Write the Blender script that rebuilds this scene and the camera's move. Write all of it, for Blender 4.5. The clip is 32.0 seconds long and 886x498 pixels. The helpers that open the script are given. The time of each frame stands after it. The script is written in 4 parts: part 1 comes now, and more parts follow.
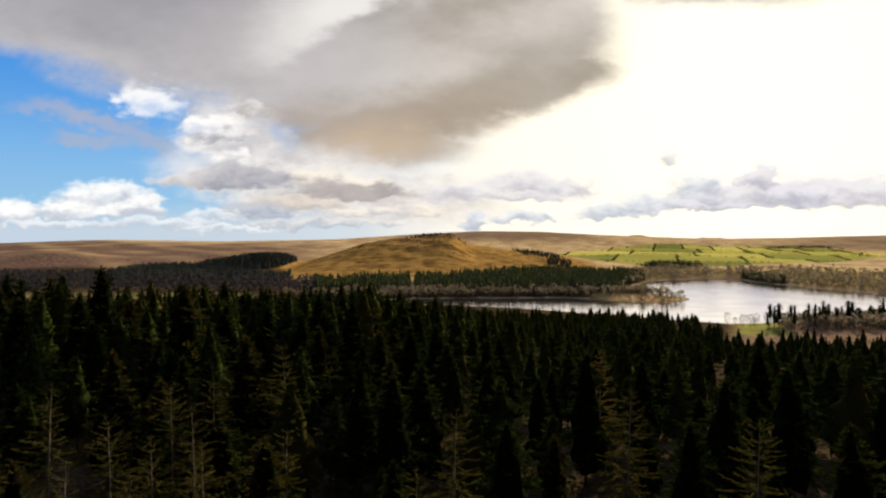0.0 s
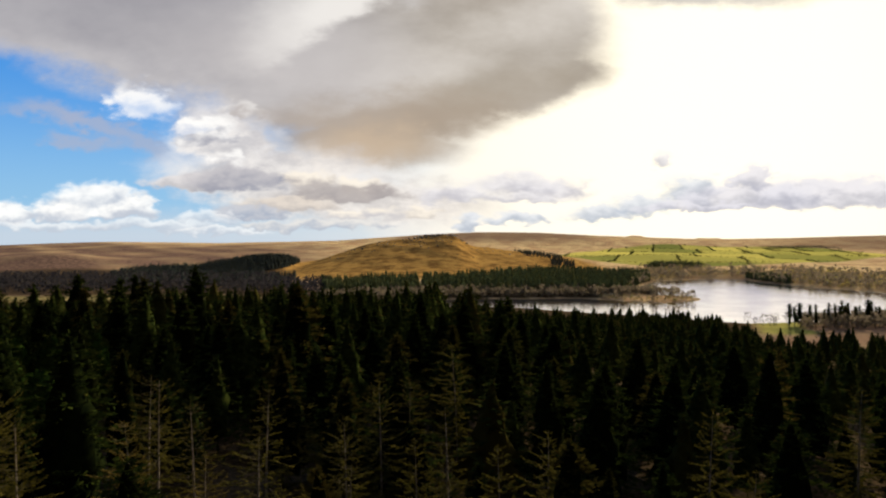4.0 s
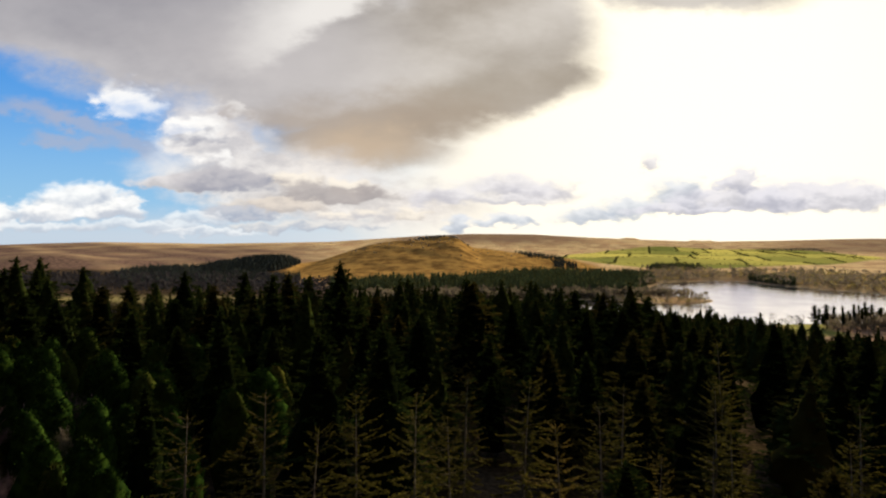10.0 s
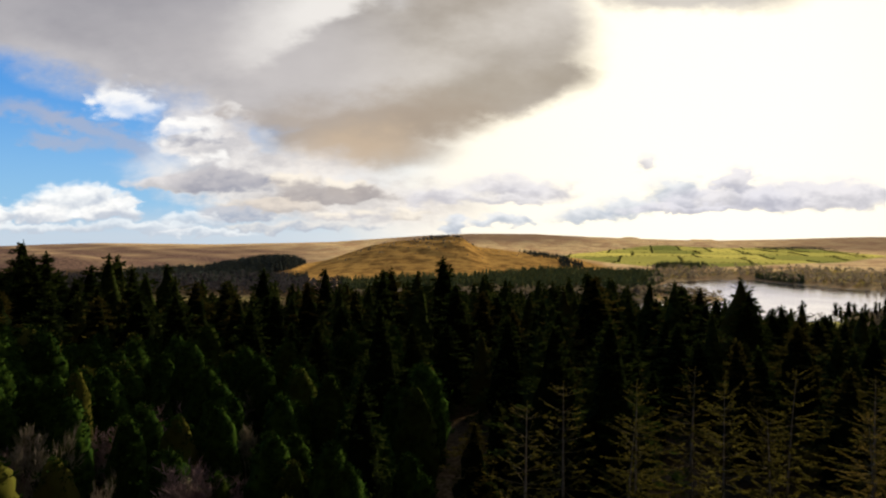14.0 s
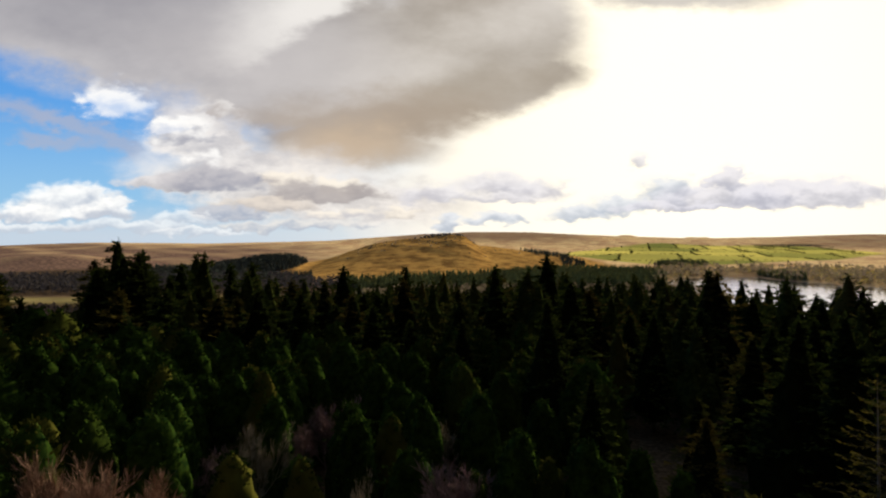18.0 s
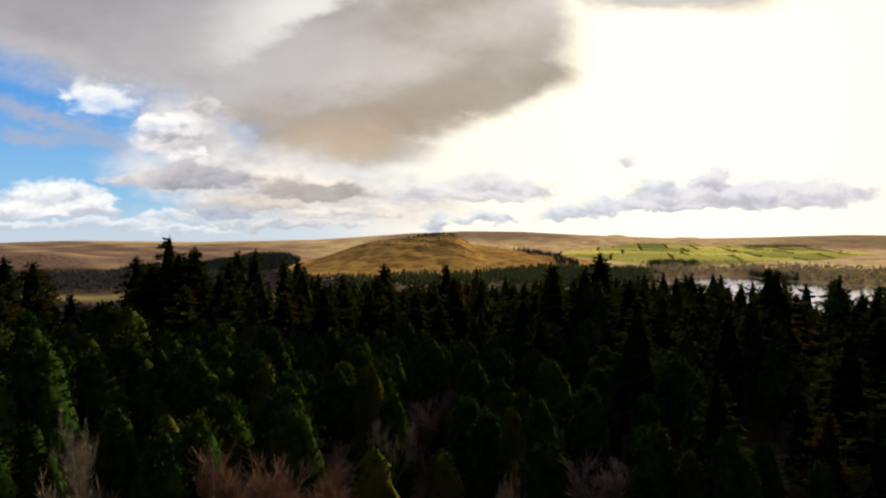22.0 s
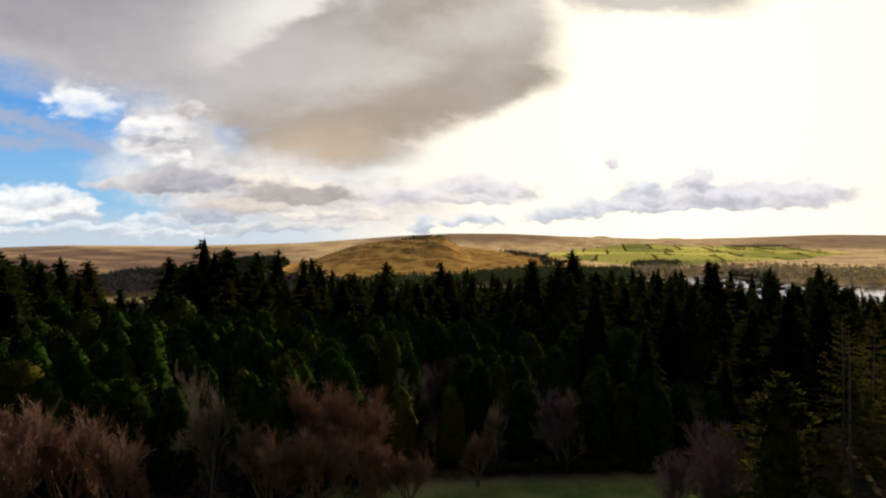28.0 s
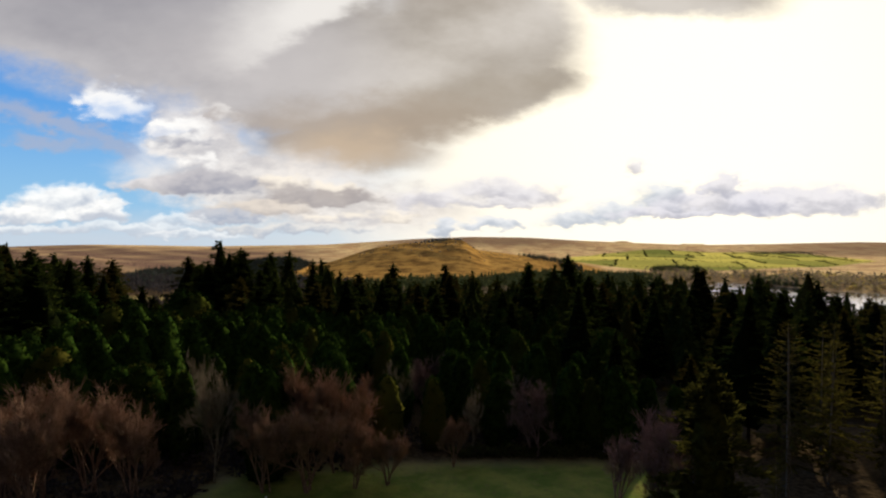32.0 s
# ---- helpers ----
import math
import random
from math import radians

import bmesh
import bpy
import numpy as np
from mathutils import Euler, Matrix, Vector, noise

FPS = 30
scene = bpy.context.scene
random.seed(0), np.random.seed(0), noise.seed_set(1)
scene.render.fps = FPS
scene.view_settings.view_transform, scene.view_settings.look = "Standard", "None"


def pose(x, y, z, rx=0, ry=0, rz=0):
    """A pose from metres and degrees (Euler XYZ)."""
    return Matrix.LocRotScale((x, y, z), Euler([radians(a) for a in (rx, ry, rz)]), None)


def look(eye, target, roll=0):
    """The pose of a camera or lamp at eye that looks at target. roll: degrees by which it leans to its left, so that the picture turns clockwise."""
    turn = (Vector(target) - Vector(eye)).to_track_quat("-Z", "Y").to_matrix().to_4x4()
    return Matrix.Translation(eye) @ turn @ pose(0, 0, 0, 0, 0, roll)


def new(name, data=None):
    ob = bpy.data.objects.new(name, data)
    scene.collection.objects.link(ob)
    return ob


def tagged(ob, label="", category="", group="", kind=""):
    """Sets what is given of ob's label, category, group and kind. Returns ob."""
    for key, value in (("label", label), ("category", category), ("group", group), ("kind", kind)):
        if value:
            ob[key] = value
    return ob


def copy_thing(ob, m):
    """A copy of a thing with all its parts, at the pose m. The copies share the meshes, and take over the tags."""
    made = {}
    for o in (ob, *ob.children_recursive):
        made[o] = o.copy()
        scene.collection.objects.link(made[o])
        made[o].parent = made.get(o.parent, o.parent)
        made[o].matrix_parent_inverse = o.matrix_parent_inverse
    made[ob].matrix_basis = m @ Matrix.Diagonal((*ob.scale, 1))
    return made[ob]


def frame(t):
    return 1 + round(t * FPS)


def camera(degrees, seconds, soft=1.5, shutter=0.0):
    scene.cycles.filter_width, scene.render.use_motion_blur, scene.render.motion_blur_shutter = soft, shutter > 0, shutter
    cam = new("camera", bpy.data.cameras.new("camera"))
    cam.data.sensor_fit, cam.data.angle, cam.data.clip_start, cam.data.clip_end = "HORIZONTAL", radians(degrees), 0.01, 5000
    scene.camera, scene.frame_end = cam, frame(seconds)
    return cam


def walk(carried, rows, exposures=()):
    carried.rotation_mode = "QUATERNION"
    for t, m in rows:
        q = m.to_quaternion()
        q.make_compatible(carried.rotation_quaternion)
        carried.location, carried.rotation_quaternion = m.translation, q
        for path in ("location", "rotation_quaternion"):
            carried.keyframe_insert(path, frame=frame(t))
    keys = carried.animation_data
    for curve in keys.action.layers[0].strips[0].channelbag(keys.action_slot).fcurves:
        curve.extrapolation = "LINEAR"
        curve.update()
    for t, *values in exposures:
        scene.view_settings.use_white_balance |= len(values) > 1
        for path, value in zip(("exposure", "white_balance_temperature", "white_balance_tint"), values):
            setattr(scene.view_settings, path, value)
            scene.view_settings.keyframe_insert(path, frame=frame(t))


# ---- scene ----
cam = camera(72, 32.0, soft=2.2)
# seconds, place in metres, then yaw, pitch and roll in degrees
PATH = [
    (0, -0.01, 0.02, 34.30, 0.01, -0.69, 0.09),
    (0.5, -3.14, 0.43, 34.18, -0.09, -0.65, 0.07),
    (1, -6.27, 0.79, 34.06, -0.19, -0.63, 0.05),
    (1.5, -9.41, 1.15, 33.96, -0.31, -0.65, 0.05),
    (2, -12.56, 1.50, 33.88, -0.38, -0.62, 0.05),
    (2.5, -15.72, 1.80, 33.80, -0.45, -0.61, 0.05),
    (3, -18.86, 2.09, 33.71, -0.50, -0.61, 0.02),
    (3.5, -21.97, 2.39, 33.58, -0.49, -0.59, -0.05),
    (5.5, -34.55, 3.93, 33.12, -0.81, -0.53, -0.03),
    (6, -37.69, 4.31, 33.03, -0.95, -0.51, -0.06),
    (6.5, -40.80, 4.72, 32.92, -1.07, -0.54, -0.09),
    (7, -43.88, 5.13, 32.78, -1.15, -0.56, -0.12),
    (7.5, -46.93, 5.52, 32.63, -1.20, -0.55, -0.13),
    (8, -49.96, 5.87, 32.51, -1.26, -0.52, -0.11),
    (8.5, -52.99, 6.20, 32.43, -1.32, -0.50, -0.04),
    (9, -56.00, 6.53, 32.36, -1.34, -0.51, 0.05),
    (9.5, -59.00, 6.87, 32.28, -1.43, -0.47, 0.11),
    (10, -61.98, 7.21, 32.18, -1.55, -0.41, 0.14),
    (10.5, -64.94, 7.53, 32.08, -1.61, -0.42, 0.15),
    (11, -67.91, 7.81, 31.96, -1.66, -0.45, 0.13),
    (11.5, -70.89, 8.09, 31.83, -1.73, -0.47, 0.08),
    (12, -73.86, 8.38, 31.67, -1.78, -0.46, 0.02),
    (12.5, -76.81, 8.68, 31.51, -1.77, -0.47, -0.03),
    (13, -79.75, 8.99, 31.33, -1.75, -0.46, -0.07),
    (13.5, -82.71, 9.29, 31.16, -1.78, -0.41, -0.07),
    (15.5, -94.83, 10.25, 31.02, -2.04, -0.45, 0.08),
    (16, -97.96, 10.32, 31.02, -2.23, -0.48, 0.04),
    (16.5, -101.04, 10.43, 30.99, -2.32, -0.53, -0.04),
    (17, -104.10, 10.61, 30.93, -2.33, -0.55, -0.13),
    (17.5, -107.16, 10.87, 30.86, -2.38, -0.55, -0.20),
    (18, -110.17, 11.19, 30.79, -2.45, -0.55, -0.22),
    (18.5, -112.98, 11.51, 30.73, -2.55, -0.54, -0.21),
    (19, -115.50, 11.78, 30.69, -2.65, -0.53, -0.18),
    (19.5, -117.69, 11.98, 30.67, -2.76, -0.50, -0.15),
    (20, -119.58, 12.12, 30.66, -2.85, -0.46, -0.13),
    (20.5, -121.23, 12.19, 30.66, -2.96, -0.46, -0.11),
    (21, -122.67, 12.13, 30.64, -3.04, -0.48, -0.09),
    (21.5, -123.86, 11.88, 30.59, -3.26, -0.54, -0.06),
    (22, -124.76, 11.39, 30.49, -3.51, -0.62, -0.03),
    (22.5, -125.40, 10.58, 30.37, -3.82, -0.73, -0.04),
    (23, -125.85, 9.42, 30.22, -4.18, -0.78, -0.07),
    (23.5, -126.18, 7.89, 30.08, -4.62, -0.76, -0.13),
    (24, -126.49, 6.03, 29.95, -5.00, -0.72, -0.21),
    (24.5, -126.81, 3.91, 29.84, -5.23, -0.70, -0.30),
    (25, -127.12, 1.64, 29.72, -5.31, -0.60, -0.38),
    (25.5, -127.43, -0.71, 29.63, -5.27, -0.44, -0.45),
    (27.5, -128.59, -10.51, 29.68, -4.91, -0.55, -0.43),
    (28, -128.71, -12.66, 29.78, -4.72, -0.40, -0.43),
    (28.5, -128.82, -14.66, 29.85, -4.45, -0.33, -0.40),
    (29, -128.86, -16.44, 29.90, -4.13, -0.31, -0.34),
    (29.5, -128.76, -17.93, 29.95, -3.79, -0.26, -0.24),
    (30, -128.42, -19.07, 30.01, -3.48, -0.24, -0.14),
    (30.5, -127.79, -19.90, 30.05, -3.19, -0.23, -0.05),
    (31, -126.83, -20.48, 30.04, -2.94, -0.20, 0.05),
    (31.5, -125.61, -20.90, 29.96, -2.82, -0.14, 0.14),
    (32, -124.18, -21.25, 29.82, -2.82, -0.10, 0.21),
]


def at(t, x, y, z, yaw, pitch, roll):
    return t, pose(x, y, z, 90 + pitch, 0, yaw) @ pose(0, 0, 0, 0, 0, roll)


walk(cam, [at(*row) for row in PATH], [(0, 0.6), (32, 0.6)])

# ---- light: sun behind thin cloud to the right, broken cloud over a blue sky ----
SUN_AZ, SUN_EL = radians(29), radians(17.5)
world = bpy.data.worlds.new("sky")
scene.world = world
world.use_nodes = True
wt = world.node_tree
wt.nodes.clear()


class Net:
    """Short ways to write a node tree."""

    def __init__(self, tree):
        self.t = tree

    def node(self, kind, **sets):
        n = self.t.nodes.new(kind)
        for k, v in sets.items():
            setattr(n, k, v) if k in ("operation", "blend_type", "data_type", "sky_type", "sun_disc", "noise_dimensions", "feature", "interpolation_type", "attribute_name", "distance", "bands_direction", "wave_type", "clamp_factor") else None
        return n

    def link(self, value, socket):
        if isinstance(value, bpy.types.NodeSocket):
            self.t.links.new(value, socket)
        else:
            socket.default_value = value

    def math(self, op, a, b=0.0, c=0.0, clamp=False):
        n = self.t.nodes.new("ShaderNodeMath")
        n.operation, n.use_clamp = op, clamp
        for v, s in zip((a, b, c), n.inputs):
            self.link(v, s)
        return n.outputs[0]

    def ramp(self, v, a, b):
        """0 below a, 1 above b, smooth between (a may be the larger)."""
        n = self.t.nodes.new("ShaderNodeMapRange")
        n.interpolation_type = "SMOOTHSTEP"
        self.link(v, n.inputs[0])
        lo, hi, x, y = (a, b, 0.0, 1.0) if a < b else (b, a, 1.0, 0.0)
        for s, val in zip(n.inputs[1:5], (lo, hi, x, y)):
            s.default_value = val
        return n.outputs[0]

    def noise(self, vec, scale, detail=4.0, rough=0.55, distort=0.0):
        n = self.t.nodes.new("ShaderNodeTexNoise")
        self.link(vec, n.inputs["Vector"])
        for k, v in (("Scale", scale), ("Detail", detail), ("Roughness", rough), ("Distortion", distort)):
            n.inputs[k].default_value = v
        return n.outputs[0]

    def mix(self, f, a, b):
        n = self.t.nodes.new("ShaderNodeMix")
        n.data_type = "RGBA"
        self.link(f, n.inputs[0])
        self.link(a if isinstance(a, bpy.types.NodeSocket) else (*a, 1), n.inputs[6])
        self.link(b if isinstance(b, bpy.types.NodeSocket) else (*b, 1), n.inputs[7])
        return n.outputs[2]

    def scaled(self, colour, k):
        n = self.t.nodes.new("ShaderNodeVectorMath")
        n.operation = "SCALE"
        self.link(colour if isinstance(colour, bpy.types.NodeSocket) else colour, n.inputs[0])
        self.link(k, n.inputs[3])
        return n.outputs[0]


w = Net(wt)
coord = w.node("ShaderNodeTexCoord").outputs["Generated"]
split = wt.nodes.new("ShaderNodeSeparateXYZ")
wt.links.new(coord, split.inputs[0])
dx, dy, dz = split.outputs
ahead = w.math("MAXIMUM", dy, 0.08)
su, sv = w.math("DIVIDE", dx, ahead), w.math("DIVIDE", dz, ahead)
flat = wt.nodes.new("ShaderNodeCombineXYZ")
for v, s in zip((su, w.math("MULTIPLY", sv, 1.9), dy), flat.inputs):
    w.link(v, s)
flat = flat.outputs[0]


def wave(scale, detail, rough, distort=0.0):
    return w.math("SUBTRACT", w.noise(flat, scale, detail, rough, distort), 0.5)


big, broad_v, fine, curl, curl_v = wave(3.2, 5, 0.55), wave(4.7, 5, 0.6), wave(11.0, 6, 0.62), wave(26.0, 4, 0.5, 0.3), wave(31.0, 4, 0.5, 0.3)


def bent(base, *waves):
    for noise_, k in waves:
        base = w.math("ADD", base, w.math("MULTIPLY", noise_, k))
    return base


wide_u, wide_v = bent(su, (big, 0.10), (fine, 0.06)), bent(sv, (broad_v, 0.08), (fine, 0.05))
small_u, small_v = bent(su, (fine, 0.11), (curl, 0.08)), bent(sv, (broad_v, 0.02), (fine, 0.04), (curl_v, 0.03))


def oval(u, v, a, b, lean=0.0, wide=False, under=1.0):
    """Distance from the middle of an oval bank of cloud, 1 at its edge, and the height within it, -1 to 1."""
    du, dv = w.math("SUBTRACT", wide_u if wide else small_u, u), w.math("SUBTRACT", wide_v if wide else small_v, v)
    c, s = math.cos(lean), math.sin(lean)
    p = w.math("DIVIDE", w.math("ADD", w.math("MULTIPLY", du, c), w.math("MULTIPLY", dv, s)), a)
    q = w.math("DIVIDE", w.math("SUBTRACT", w.math("MULTIPLY", dv, c), w.math("MULTIPLY", du, s)), b)
    low = w.math("MULTIPLY", w.math("MINIMUM", q, 0.0), 1.0 / under)
    r = w.math("ADD", low, w.math("MAXIMUM", q, 0.0)) if under != 1.0 else q
    return w.math("SQRT", w.math("ADD", w.math("MULTIPLY", p, p), w.math("MULTIPLY", r, r))), q


def cloud(u, v, a, b, lean=0.0, soft=0.55, wide=True):
    """1 inside an oval bank of cloud, 0 outside."""
    return w.ramp(oval(u, v, a, b, lean, wide)[0], 1.0 + soft * 0.5, 1.0 - soft * 0.5)


def any_of(*some):
    out = some[0]
    for s in some[1:]:
        out = w.math("MAXIMUM", out, s)
    return out


def heap(under_it, u, v, a, b, base, top, soft=0.6, lean=0.0, under=0.6, dense=0.88):
    """A heaped cloud with a flat base: bright on top, darker below, laid over the colour under it."""
    r, q = oval(u, v, a, b, lean, False, under)
    mask = w.math("MULTIPLY", w.ramp(r, 1.0 + soft * 0.5, 1.0 - soft * 0.5), dense)
    lit = w.ramp(w.math("ADD", q, w.math("MULTIPLY", curl, 3.0)), -0.7, 0.8)
    return w.mix(mask, under_it, w.mix(lit, base, top))


sky = wt.nodes.new("ShaderNodeTexSky")
sky.sky_type, sky.sun_disc, sky.sun_elevation, sky.sun_rotation = "NISHITA", False, SUN_EL, SUN_AZ
blue = w.scaled(sky.outputs[0], 0.075)
hue = wt.nodes.new("ShaderNodeHueSaturation")
hue.inputs["Saturation"].default_value, hue.inputs["Value"].default_value = 1.35, 1.0
w.link(blue, hue.inputs["Color"])
deep = w.mix(w.ramp(dz, 0.0, 0.30), (0.30, 0.62, 0.95), (0.035, 0.30, 0.88))
blue = w.mix(0.8, hue.outputs[0], deep)
# glare of the hidden sun: thin cloud that turns white towards it
sun_u, sun_v = 0.50, 0.27
gu, gv = w.math("SUBTRACT", su, sun_u), w.math("SUBTRACT", sv, sun_v)
away = w.math("SQRT", w.math("ADD", w.math("MULTIPLY", gu, gu), w.math("MULTIPLY", w.math("MULTIPLY", gv, gv), 0.8)))
front = w.ramp(dy, 0.0, 0.25)
near_sun = w.math("MULTIPLY", w.ramp(away, 0.95, 0.10), front)
veil = w.math("MULTIPLY", w.ramp(w.math("ADD", su, w.math("MULTIPLY", big, 0.35)), -0.42, 0.12), front)
# thin bright layer
layer = w.mix(near_sun, (0.78, 0.76, 0.76), (1.36, 1.24, 0.98))
out = w.mix(any_of(veil, w.math("MULTIPLY", w.ramp(sv, 0.075, 0.010), 0.55)), blue, layer)
# lilac streaks across the blue
for u, v, a, b, lean in ((-0.632, 0.213, 0.062, 0.017, -0.12), (-0.555, 0.196, 0.055, 0.012, -0.2), (-0.578, 0.167, 0.050, 0.011, -0.12), (-0.475, 0.164, 0.062, 0.016, -0.25)):
    out = w.mix(w.math("MULTIPLY", cloud(u, v, a, b, lean, 1.3, False), 0.66), out, (0.43, 0.46, 0.58))
# the great grey cloud overhead: two lobes with a bright rift between them
roof = any_of(cloud(-0.47, 0.425, 0.50, 0.175, -0.22, 0.35), cloud(-0.25, 0.275, 0.155, 0.09, -0.15, 0.6), cloud(-0.11, 0.172, 0.15, 0.048, 0.0, 0.7), cloud(0.12, 0.262, 0.15, 0.055, 0.22, 0.5),
              cloud(-0.02, 0.285, 0.25, 0.115, 0.16, 0.45), cloud(0.11, 0.37, 0.175, 0.13, 0.0, 0.6), cloud(0.45, 0.425, 0.17, 0.035, 0.0, 0.8), cloud(0.0, 0.66, 0.9, 0.24, 0.0, 0.6))
side = w.ramp(su, -0.42, 0.02)
roof_dark, roof_light = w.mix(side, (0.33, 0.315, 0.335), (0.40, 0.352, 0.30)), w.mix(side, (0.62, 0.59, 0.59), (0.67, 0.62, 0.565))
shade = w.math("ADD", w.ramp(big, -0.20, 0.20), w.math("MULTIPLY", fine, 0.55))
roof_colour = w.mix(shade, roof_dark, roof_light)
roof_colour = w.mix(w.math("MULTIPLY", cloud(-0.44, 0.385, 0.30, 0.075, -0.05, 1.5), 0.60), roof_colour, (0.285, 0.270, 0.290))
roof_colour = w.mix(w.math("MULTIPLY", cloud(-0.25, 0.295, 0.19, 0.070, -0.15, 1.7), 0.8), roof_colour, (0.60, 0.560, 0.545))
roof_colour = w.mix(w.math("MULTIPLY", cloud(0.09, 0.235, 0.16, 0.040, 0.28, 1.5), 0.60), roof_colour, (0.375, 0.315, 0.245))
roof_colour = w.mix(w.math("MULTIPLY", cloud(-0.10, 0.200, 0.20, 0.036, 0.05, 1.4), 0.70), roof_colour, (0.395, 0.305, 0.225))
roof_colour = w.mix(w.math("MULTIPLY", cloud(-0.10, 0.165, 0.09, 0.028, 0.05, 1.5), 0.75), roof_colour, (0.60, 0.455, 0.315))
# the rift ends at the sharp back of the second lobe
lobe = w.ramp(w.math("SUBTRACT", bent(sv, (fine, 0.06), (curl, 0.03)), w.math("ADD", 0.462, w.math("MULTIPLY", su, 0.62))), -0.020, 0.010)
rift = w.math("MULTIPLY", w.math("MULTIPLY", cloud(-0.165, 0.385, 0.13, 0.066, 0.55, 1.4), lobe), 0.95)
roof_colour = w.mix(rift, roof_colour, (0.90, 0.86, 0.81))
out = w.mix(w.math("MULTIPLY", roof, 0.97), out, roof_colour)
# the broken bank under it
WHITE, CREAM, LILAC, MAUVE, SLATE = (1.05, 1.03, 1.00), (1.02, 0.93, 0.80), (0.38, 0.385, 0.45), (0.50, 0.45, 0.43), (0.46, 0.52, 0.62)
out = w.mix(w.math("MULTIPLY", any_of(cloud(-0.24, 0.100, 0.20, 0.055, -0.1, 0.8, False), cloud(-0.14, 0.070, 0.21, 0.040, -0.05, 0.9, False), cloud(-0.34, 0.165, 0.10, 0.055, -0.5, 1.0, False)), 0.88), out, w.mix(w.ramp(fine, -0.16, 0.14), (0.66, 0.61, 0.585), (0.98, 0.91, 0.84)))
for u, v, a, b, base, top in ((-0.485, 0.225, 0.050, 0.036, (0.62, 0.72, 0.90), WHITE), (-0.37, 0.180, 0.045, 0.026, LILAC, WHITE), (-0.32, 0.215, 0.030, 0.018, MAUVE, (0.80, 0.77, 0.75)), (-0.41, 0.190, 0.035, 0.014, (0.70, 0.74, 0.84), WHITE),
                              (-0.345, 0.125, 0.028, 0.024, (0.60, 0.58, 0.60), WHITE), (-0.40, 0.096, 0.075, 0.018, (0.60, 0.56, 0.55), (0.84, 0.79, 0.77)), (-0.33, 0.098, 0.075, 0.026, (0.33, 0.34, 0.41), (0.55, 0.53, 0.56)),
                              (-0.21, 0.100, 0.050, 0.019, MAUVE, CREAM), (-0.125, 0.092, 0.036, 0.018, MAUVE, CREAM), (-0.155, 0.077, 0.10, 0.016, (0.38, 0.345, 0.345), MAUVE), (-0.24, 0.060, 0.08, 0.014, (0.55, 0.50, 0.47), (0.80, 0.71, 0.62)),
                              (-0.31, 0.047, 0.055, 0.013, (0.40, 0.44, 0.54), (0.62, 0.62, 0.66)), (-0.13, 0.045, 0.06, 0.012, (0.62, 0.60, 0.62), CREAM), (-0.03, 0.047, 0.030, 0.012, (0.70, 0.64, 0.58), CREAM), (-0.20, 0.028, 0.13, 0.010, (0.50, 0.54, 0.62), (0.85, 0.82, 0.78))):
    out = heap(out, u, v, a, b, base, top)
# white heaps low over the moor
for u, v, a, b in ((-0.565, 0.062, 0.072, 0.036), (-0.61, 0.050, 0.05, 0.022), (-0.50, 0.050, 0.045, 0.020), (-0.70, 0.045, 0.045, 0.026), (-0.64, 0.024, 0.10, 0.011), (-0.47, 0.026, 0.10, 0.012), (-0.37, 0.038, 0.05, 0.012), (-0.36, 0.018, 0.09, 0.008)):
    out = heap(out, u, v, a, b, (0.56, 0.60, 0.68), (1.06, 1.05, 1.02), 0.5, 0.0, 0.6, 0.92 if b > 0.018 else 0.6)
# pale grey banks before the glare
PALE_BASE, PALE_TOP = (0.58, 0.565, 0.615), (0.90, 0.87, 0.88)
for u, v, a, b in ((0.145, 0.097, 0.085, 0.024), (0.175, 0.085, 0.075, 0.020), (0.145, 0.070, 0.075, 0.010), (0.03, 0.077, 0.060, 0.018), (0.375, 0.132, 0.022, 0.014)):
    out = heap(out, u, v, a, b, PALE_BASE, PALE_TOP, 0.9)
for u, v, a, b in ((0.135, 0.036, 0.048, 0.013), (0.055, 0.032, 0.022, 0.012), (0.265, 0.044, 0.050, 0.016), (0.33, 0.056, 0.055, 0.018), (0.41, 0.078, 0.050, 0.028)):
    out = heap(out, u, v, a, b, SLATE, (0.80, 0.83, 0.88), 0.8)
for u, v, a, b in ((0.52, 0.068, 0.13, 0.030), (0.66, 0.074, 0.15, 0.036), (0.52, 0.100, 0.040, 0.026), (0.43, 0.055, 0.10, 0.010)):
    out = heap(out, u, v, a, b, (0.50, 0.50, 0.575), (0.84, 0.82, 0.87), 0.6, 0.03, 0.45)
# the rest of the sky, behind and at the sides: broken grey cloud
rest = w.math("SUBTRACT", w.noise(coord, 3.0, 5, 0.6), 0.5)
rest_sky = w.mix(w.ramp(rest, -0.30, -0.12), w.scaled(blue, 0.35), w.mix(w.ramp(rest, -0.1, 0.2), (0.34, 0.34, 0.36), (0.18, 0.18, 0.20)))
rest_sky = w.scaled(rest_sky, w.math("ADD", 0.14, w.math("MULTIPLY", w.ramp(dz, 0.0, 0.8), 0.30)))
out = w.mix(w.ramp(dy, 0.05, 0.35), rest_sky, out)
back = wt.nodes.new("ShaderNodeBackground")
w.link(out, back.inputs[0])
back.inputs[1].default_value = 0.66
wt.links.new(back.outputs[0], wt.nodes.new("ShaderNodeOutputWorld").inputs[0])

